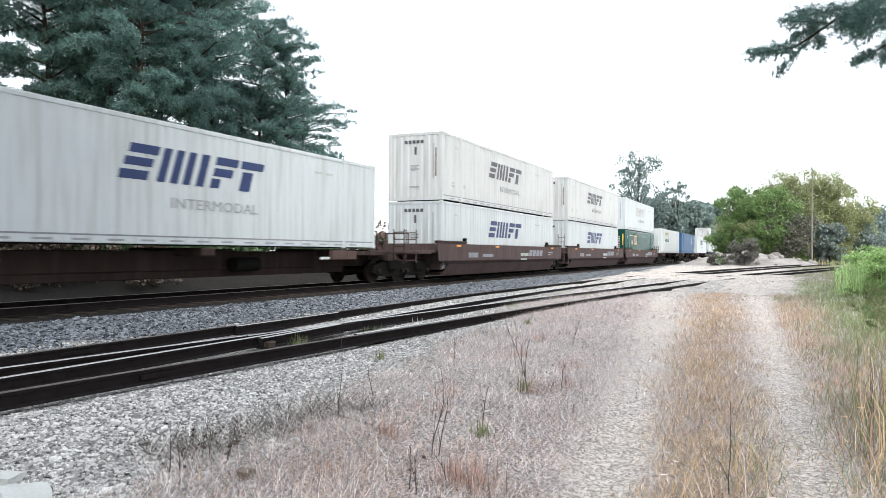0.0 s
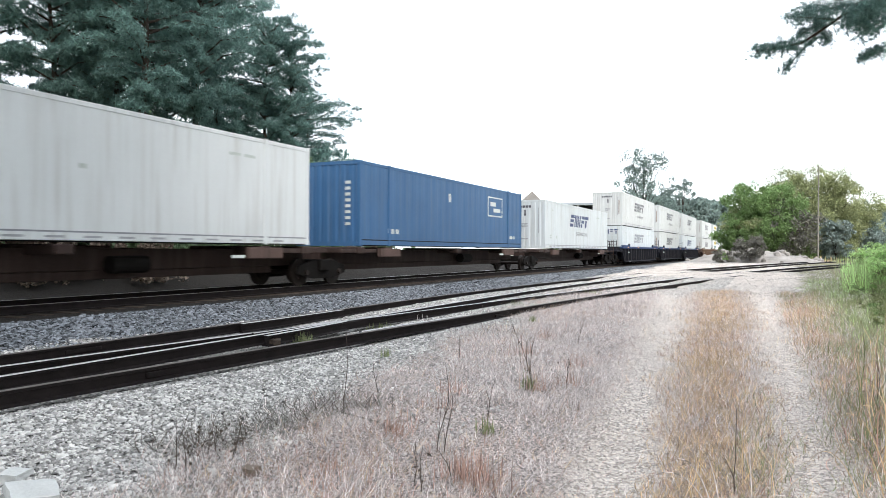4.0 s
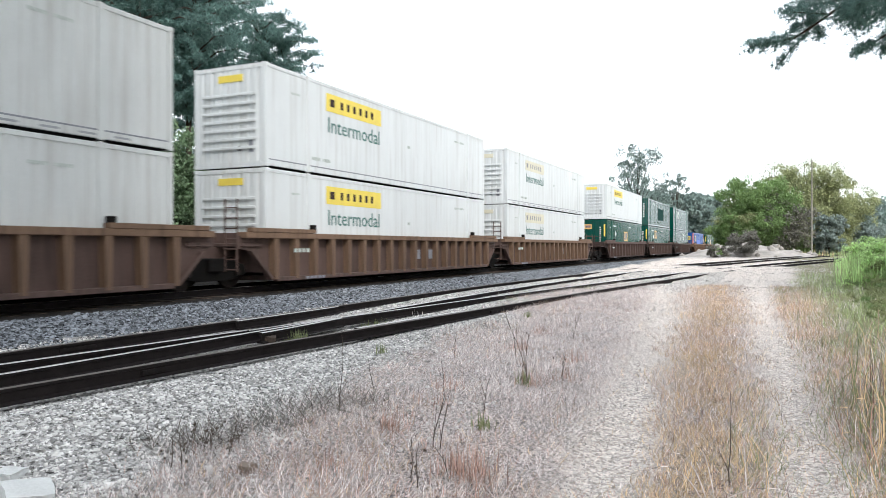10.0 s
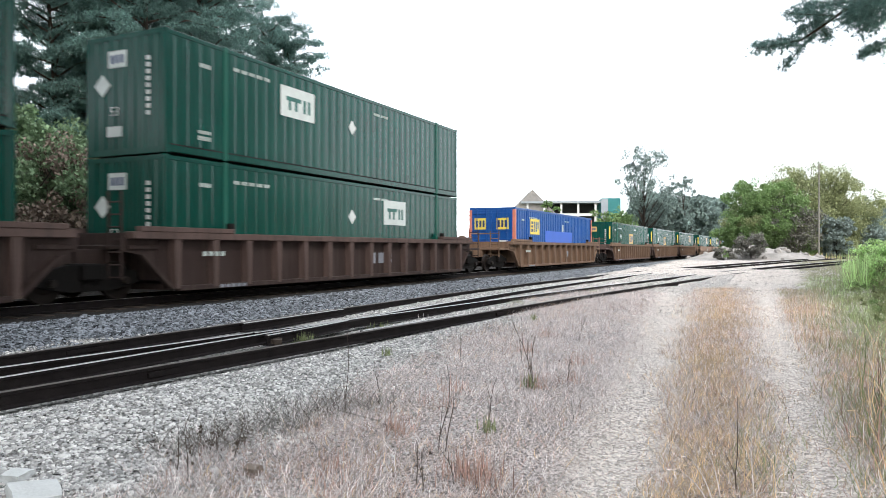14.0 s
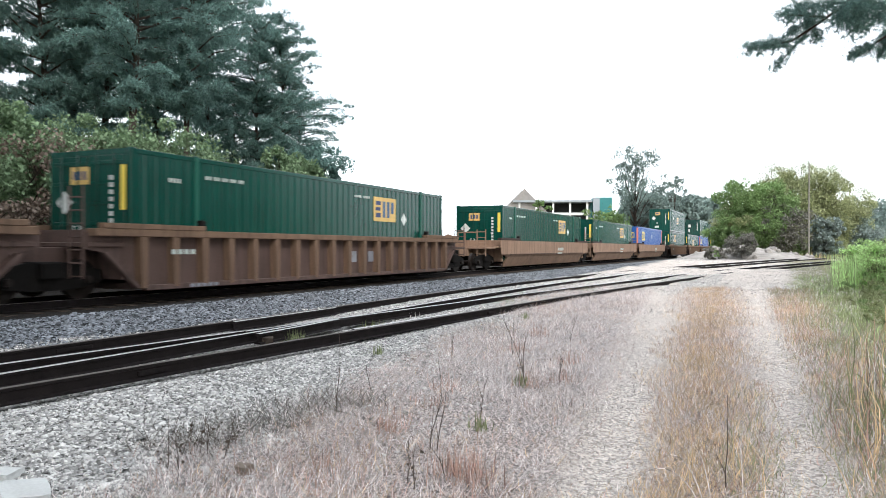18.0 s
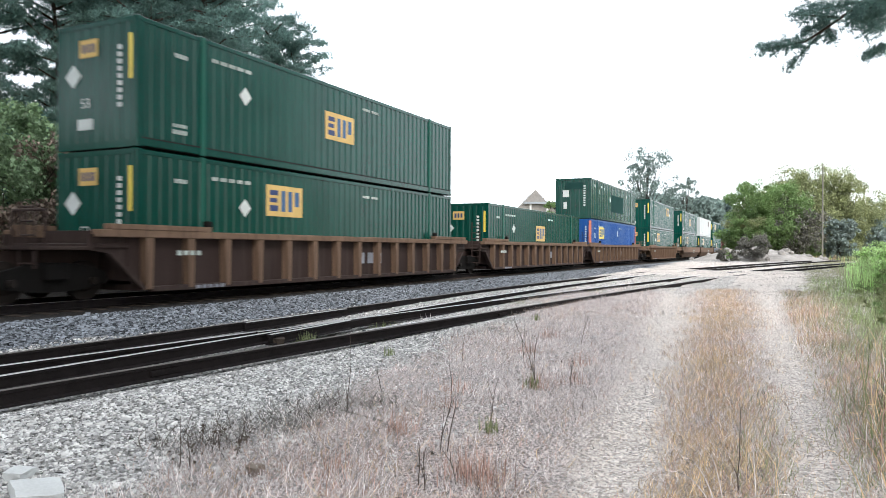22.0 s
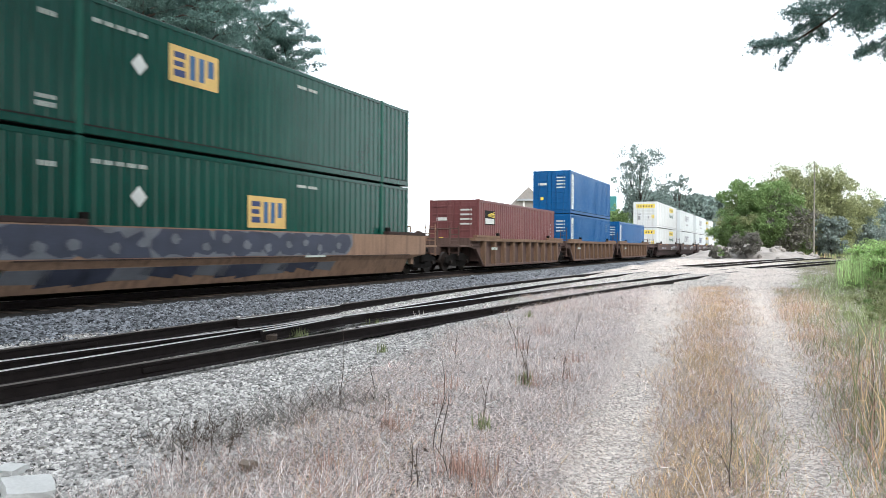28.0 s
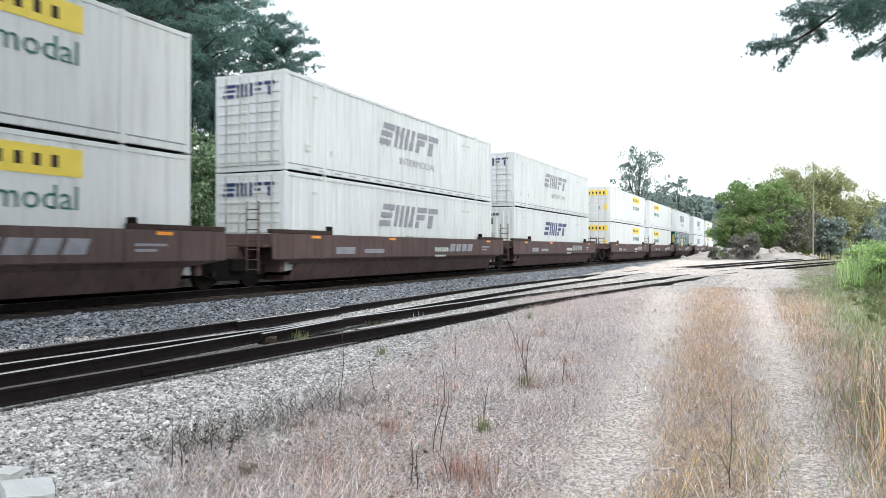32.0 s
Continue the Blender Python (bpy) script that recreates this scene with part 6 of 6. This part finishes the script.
for x, y, dx, dy, h, r in ((4.75, 0.42, 0.12, 0.3, 0.3, 0.005), (4.72, 0.44, -0.05, 0.36, 0.24, 0.0045), (4.8, 0.38, 0.34, 0.2, 0.33, 0.0045), (4.7, 0.36, 0.1, -0.5, 0.16, 0.004), (4.95, 0.2, 0.5, 0.08, 0.4, 0.004), (5.1, -0.42, 0.2, 0.3, 0.36, 0.004), (5.6, -0.6, 0.1, 0.34, 0.5, 0.0045), (6.0, -0.75, -0.1, 0.38, 0.52, 0.0045), (6.6, -0.8, 0.2, 0.4, 0.6, 0.0045), (7.3, -0.95, -0.1, 0.42, 0.66, 0.005), (5.3, -0.55, -0.2, 0.3, 0.44, 0.004), (8.2, -1.05, 0.1, 0.45, 0.75, 0.005)):
    arched_stem(x, y, dx, dy, h, r, "dry" if y > 0 else "olive" if x > 6.3 else "straw")


def rough_block(name, x, y, size, seed, material, label, turn=0.0):
    rng = np.random.default_rng(seed)
    bm = box(bmesh.new(), -0.5, -0.5, -0.5, 0.5, 0.5, 0.5)
    bmesh.ops.subdivide_edges(bm, edges=bm.edges[:], cuts=2, use_grid_fill=True)
    for v in bm.verts:
        v.co += Vector(rng.normal(0, 0.022, 3))
        if v.co.z > 0.3 and v.co.x > 0.3:
            v.co.z -= 0.25
    bmesh.ops.scale(bm, vec=size, verts=bm.verts[:])
    ob = new(name, mesh_of(bm, name, M[material]))
    ob.matrix_basis = pose(x, y, float(land(x, y)) + size[2] * 0.32, 4, -5, turn)
    return tagged(ob, label, "block")


rough_block("concrete_block", 3.0, 4.3, (0.38, 0.27, 0.11), 201, "block", "broken pale concrete block lying on gravel", 62)
rough_block("concrete_chunk", 9.45, 7.55, (0.26, 0.18, 0.24), 205, "tie", "grey chunk of concrete wedged between rails", 40)
rough_block("concrete_chunk", 3.19, 4.74, (0.18, 0.13, 0.08), 202, "block", "small broken chunk of pale concrete", 20)
stick = tagged(new("wood_scrap", mesh_of(tube(bmesh.new(), (-0.1, 0, 0.02), (0.1, 0.02, 0.03), 0.016, 0.012, sides=7), "wood_scrap", M["wood_pole"])), "short weathered stick lying in dry grass", "stick")
stick.matrix_basis = pose(5.05, 3.7, float(land(5.05, 3.7)), 0, 0, -35)
stick = tagged(new("wood_scrap", mesh_of(tube(bmesh.new(), (-0.28, 0, 0.02), (0.28, 0.03, 0.03), 0.008, 0.006, sides=6), "wood_scrap", M["wood_pole"])), "long thin stick lying in dry grass", "stick")
stick.matrix_basis = pose(5.5, 3.45, float(land(5.5, 3.45)), 0, 0, 70)
rough_block("dark_clod", 5.3, 3.02, (0.07, 0.06, 0.05), 203, "soil", "dark clod of earth in dry grass", 30)
rough_block("dark_clod", 3.95, 3.35, (0.12, 0.09, 0.08), 204, "soil", "dark hollow clod at the gravel's edge", 10)

# turnout frog: wing rails, guard rails and filler blocks between the crossing rails
frog = tagged(new("turnout_frog"), "worn steel turnout frog with wing rails in gravel", "turnout frog", kind="structure")
for dy, x0, x1 in ((-0.085, 9.2, 11.8), (0.085, 9.4, 11.9)):
    o = new("wing_rail", rail_mesh([(x0 - 1, float(line_y(TRACK_1, x0) - 0.75 + dy * 3.0)), (x0 + 1, float(line_y(TRACK_1, x0 + 1) - 0.75 + dy * 2)), (x1, float(line_y(TRACK_1, x1) - 0.75 + dy))], 0.0, siding_z, x0, x1, 0.2))
    o.parent = frog
part("filler_block", boxes((9.5, 7.68, 0.0, 10.1, 7.92, 0.13), (11.2, 7.7, 0.0, 12.6, 7.86, 0.15), bevel=0.02), M["rail"], frog)
for pts, s, x0, x1 in ((TRACK_1, 0.7525 - 0.12, 10.5, 14.0), (TRACK_2, -0.7525 + 0.12, 10.5, 14.0)):
    o = new("guard_rail", rail_mesh(pts, s, siding_z, x0, x1, 0.5))
    o.parent = frog
for pts, s, xs in ((TRACK_1, 0.7525, (7.2, 19.0)), (TRACK_2, -0.7525, (6.4, 15.5, 23.0))):
    for x in xs:
        y = float(line_y(pts, x)) + s
        part("joint_bar", boxes((x - 0.3, y - 0.028, 0.04, x + 0.3, y + 0.028, 0.1), bevel=0.008), M["rail"], frog)

# rubble heap, utility pole, buildings behind the train
rng = np.random.default_rng(77)
heap_bm = bmesh.new()
bmesh.ops.create_grid(heap_bm, x_segments=36, y_segments=30, size=1.0)
for v in heap_bm.verts:
    r = math.hypot(v.co.x, v.co.y)
    h = max(0.0, 1 - r) ** 0.8
    v.co = Vector((v.co.x * 4.2, v.co.y * 6.5, h * 1.7 * (0.8 + 0.3 * noise.noise(v.co * 2.3)) + 0.25 * noise.noise(v.co * 7.0) * h - 0.05))
heap = tagged(new("dirt_mound", mesh_of(heap_bm, "dirt_mound", M["heap"])), "heap of pale rubble and dirt by the crossing", "heap")
heap.location = (79.0, 3.2, 0.5)
for i in range(46):
    a, r = rng.uniform(0, 6.28), rng.uniform(0.35, 1.05)
    s = rng.uniform(0.15, 0.45)
    bm = bmesh.new()
    bmesh.ops.create_icosphere(bm, subdivisions=1, radius=s)
    for v in bm.verts:
        v.co *= rng.uniform(0.7, 1.2)
    rock = part("rock", bm, M["heap"], heap)
    rock.location = (math.cos(a) * r * 4.2, math.sin(a) * r * 6.5, max(0.05, 1.7 * (1 - r)))
pole = new("utility_pole")
part("shaft", tube(bmesh.new(), (0, 0, -0.3), (0, 0, 10.4), 0.085, 0.055, sides=10), M["wood_pole"], pole)
tagged(pole, "bare weathered wooden utility pole", "utility pole").location = (88.0, -2.9, 0.5)


def metal_building(x, y):
    b = new("metal_building")
    for i in range(5):
        part("frame_post", boxes((0, -5 + i * 2.6, 0, 0.3, -4.7 + i * 2.6, 8.6)), M["white_wall"], b)
    part("roof", boxes((-0.3, -5.6, 8.6, 14, 6.6, 8.9)), M["grey_wall"], b)
    part("dark_bay_wall", boxes((3.0, -5, 0, 3.2, 6.2, 8.6)), M["dark_in"], b)
    part("cross_beam", boxes((-0.05, -5.2, 6.6, 0.35, 6.2, 7.0)), M["white_wall"], b)
    part("conveyor", prism(bmesh.new(), [(-6, 0.5), (-5.4, 0.5), (0.4, 7.2), (-0.2, 7.2)], 4.2, 5.0), M["white_wall"], b)
    part("teal_wall", ribbed_side(13.5, -5.6, 0, 8.5, 0.6, 0.08, -1), M["teal_wall"], b)
    part("grey_end_wall", boxes((-0.2, -8.6, 0, 13.5, -5.7, 9.3)), M["teal_wall"], b)
    part("grey_panel", boxes((-0.3, -6.7, 0, -0.22, -5.7, 9.2)), M["grey_wall"], b)
    tagged(b, "grey and teal metal industrial building behind the train", "building").matrix_basis = pose(x, y, 0, 0, 0, 18)


metal_building(109.0, 31.5)
house = new("house")
part("wall", boxes((-4, -4.5, 0, 6, 4.5, 5.0)), M["white_wall"], house)
bm = bmesh.new()
prism(bm, [(-5, 5.0), (5, 5.0), (0, 10.2)], -4.6, 6.2)
o = part("roof", bm, M["brown_roof"], house)
o.matrix_basis = pose(0, 0, 0, 0, 0, -90)
tagged(house, "house with a steep brown shingled gable roof", "house").matrix_basis = pose(112, 38.0, 0.6, 0, 0, 24)

# the pine beside the camera, with a limb that hangs into view
near_pine = pine_tree(9, 21.0, 0.5, 4.2, 9000)
tagged(near_pine, "tall pine with a drooping limb over the road", "tree")
near_pine.matrix_basis = pose(10.2, -5.6, 0)
rng = np.random.default_rng(31)
bm = bmesh.new()


def on_limb(u, w, d=0.0):
    """A place on the limb: u back towards the trunk, w up, d away from the road, in metres from its fork."""
    return Vector((-0.65 + 0.42 * u + 0.9 * d, 5.23 - 0.907 * u + 0.42 * d, 4.17 + w))


for line, r in (([(5.8, 3.2), (2.6, 1.5), (1.2, 0.7), (0.5, 0.36), (0.0, 0.0), (-0.27, -0.18), (-0.75, -0.27)], 0.03), ([(2.6, 1.5), (1.9, 0.5), (1.45, 0.05), (0.86, -0.1), (0.7, -0.21), (0.44, -0.35)], 0.022)):
    for i, (a, c) in enumerate(zip(line, line[1:])):
        tube(bm, on_limb(*a), on_limb(*c), r * (1 - 0.12 * i), r * (0.88 - 0.12 * i), sides=6)
# twigs with needles all round: from, to, depth, brush radius, tufts
sprays = []
for a, c, d, r, n in (((-0.25, -0.17), (-0.8, -0.28), 0.0, 0.075, 150), ((-0.02, -0.02), (-0.45, -0.5), 0.1, 0.05, 60), ((0.07, 0.07), (-0.46, 0.1), -0.1, 0.08, 90), ((0.05, 0.1), (-0.3, -0.08), 0.05, 0.06, 70), ((0.0, 0.0), (0.11, -0.14), 0.1, 0.07, 50), ((0.5, 0.33), (-0.25, 0.2), 0.1, 0.1, 190), ((0.6, 0.3), (0.2, 0.03), -0.15, 0.11, 190), ((0.9, 0.45), (0.35, 0.1), 0.2, 0.13, 260), ((1.0, 0.3), (0.42, -0.06), 0.0, 0.11, 240), ((1.2, 0.25), (0.75, -0.04), -0.2, 0.12, 240), ((1.3, 0.15), (0.9, -0.12), 0.2, 0.1, 160), ((0.7, -0.21), (0.42, -0.36), 0.0, 0.055, 90), ((0.95, -0.05), (0.82, -0.34), 0.1, 0.06, 70), ((1.1, 0.0), (0.9, -0.3), 0.0, 0.07, 90), ((1.6, 0.6), (0.6, 0.55), 0.1, 0.2, 260), ((2.2, 0.9), (1.2, 0.3), -0.1, 0.22, 280)):
    a, c = on_limb(*a, d), on_limb(*c, d)
    tube(bm, a, c, 0.012, 0.005, sides=5)
    n = n * 3
    q = rng.uniform(0.1, 1.0, n)[:, None]
    sprays.append(np.array(a) * (1 - q) + np.array(c) * q + rng.normal(size=(n, 3)) * r * 0.6)
limb = part("drooping_limb", bm, M["bark"], near_pine)
at = np.concatenate(sprays)
k = len(at)
ob = new("needles", scatter("needles", TUFT_V, TUFT_F, at, turns(rng, k), rng.uniform(0.028, 0.055, (k, 1)) * np.ones(3), M["pine"]))
ob.parent = limb
# unseen trees, added out of view: the wood goes on along the line, and stands around and behind the camera, where it
# shades the near end of the train
for x, y, h, v in ((-12.0, -10.0, 22.0, 0), (-3.0, -12.0, 24.0, 1), (-7.0, -8.5, 21.0, 2), (1.0, 5.4, 21.0, 2), (-3.2, 3.4, 23.0, 0), (-7.0, 6.0, 22.0, 3), (15.0, -17.0, 21.0, 3), (22.0, -18.5, 23.0, 1), (28.0, -19.5, 21.0, 3)):
    copy_thing(pines[v], pose(0, 0, 0)).matrix_basis = pose(x, y, 0, 0, 0, x * 53 % 360) @ Matrix.Diagonal((1.2, 1.2, h / 18, 1))
# unseen trees on the left, added to darken what the container ends reflect
for x, y, h, v in ((9.0, 27.5, 19.0, 2), (3.0, 30.0, 18.0, 0), (-4.0, 28.0, 20.0, 1), (-11.0, 30.0, 18.5, 3), (-19.0, 29.0, 20.0, 0)):
    copy_thing(pines[v], pose(0, 0, 0)).matrix_basis = pose(x, y, 0, 0, 0, x * 71 % 360) @ Matrix.Diagonal((1.1, 1.1, h / 18, 1))
for x, y, v in ((9.0, 24.5, 1), (2.0, 25.0, 2), (-5.0, 24.5, 3), (-12.0, 25.0, 0)):
    copy_thing(thickets[v], pose(x, y, 0, 0, 0, x * 43 % 360))
# unseen stand on the right, added to keep sky out of the side walls' reflections
for x, y, h, v in ((34.0, -17.5, 20.0, 0), (39.0, -16.5, 18.0, 2), (44.5, -18.5, 21.0, 1), (50.0, -17.0, 17.0, 3), (56.0, -19.5, 19.0, 0)):
    copy_thing(pines[v], pose(0, 0, 0)).matrix_basis = pose(x, y, 0, 0, 0, x * 53 % 360) @ Matrix.Diagonal((1.15, 1.15, h / 18, 1))
for x, y, v in ((13.0, -14.0, 0), (20.0, -14.5, 1), (27.0, -15.0, 2), (34.0, -14.5, 3), (41.5, -15.5, 0), (49.0, -16.0, 1), (56.0, -17.0, 2)):
    copy_thing(thickets[v], pose(x, y, 0, 0, 0, x * 31 % 360)).scale = (1.2, 1.2, 1.35)


# ---- motion ----
def motions():
    for ob, place, z in moving:
        walk(ob, [(t, pose(place - SPEED * t, MAIN_Y, RAIL_Z + z)) for t in (0.0, 0.1, 8.0, 16.0, 24.0, 31.9, 32.0)])


motions()
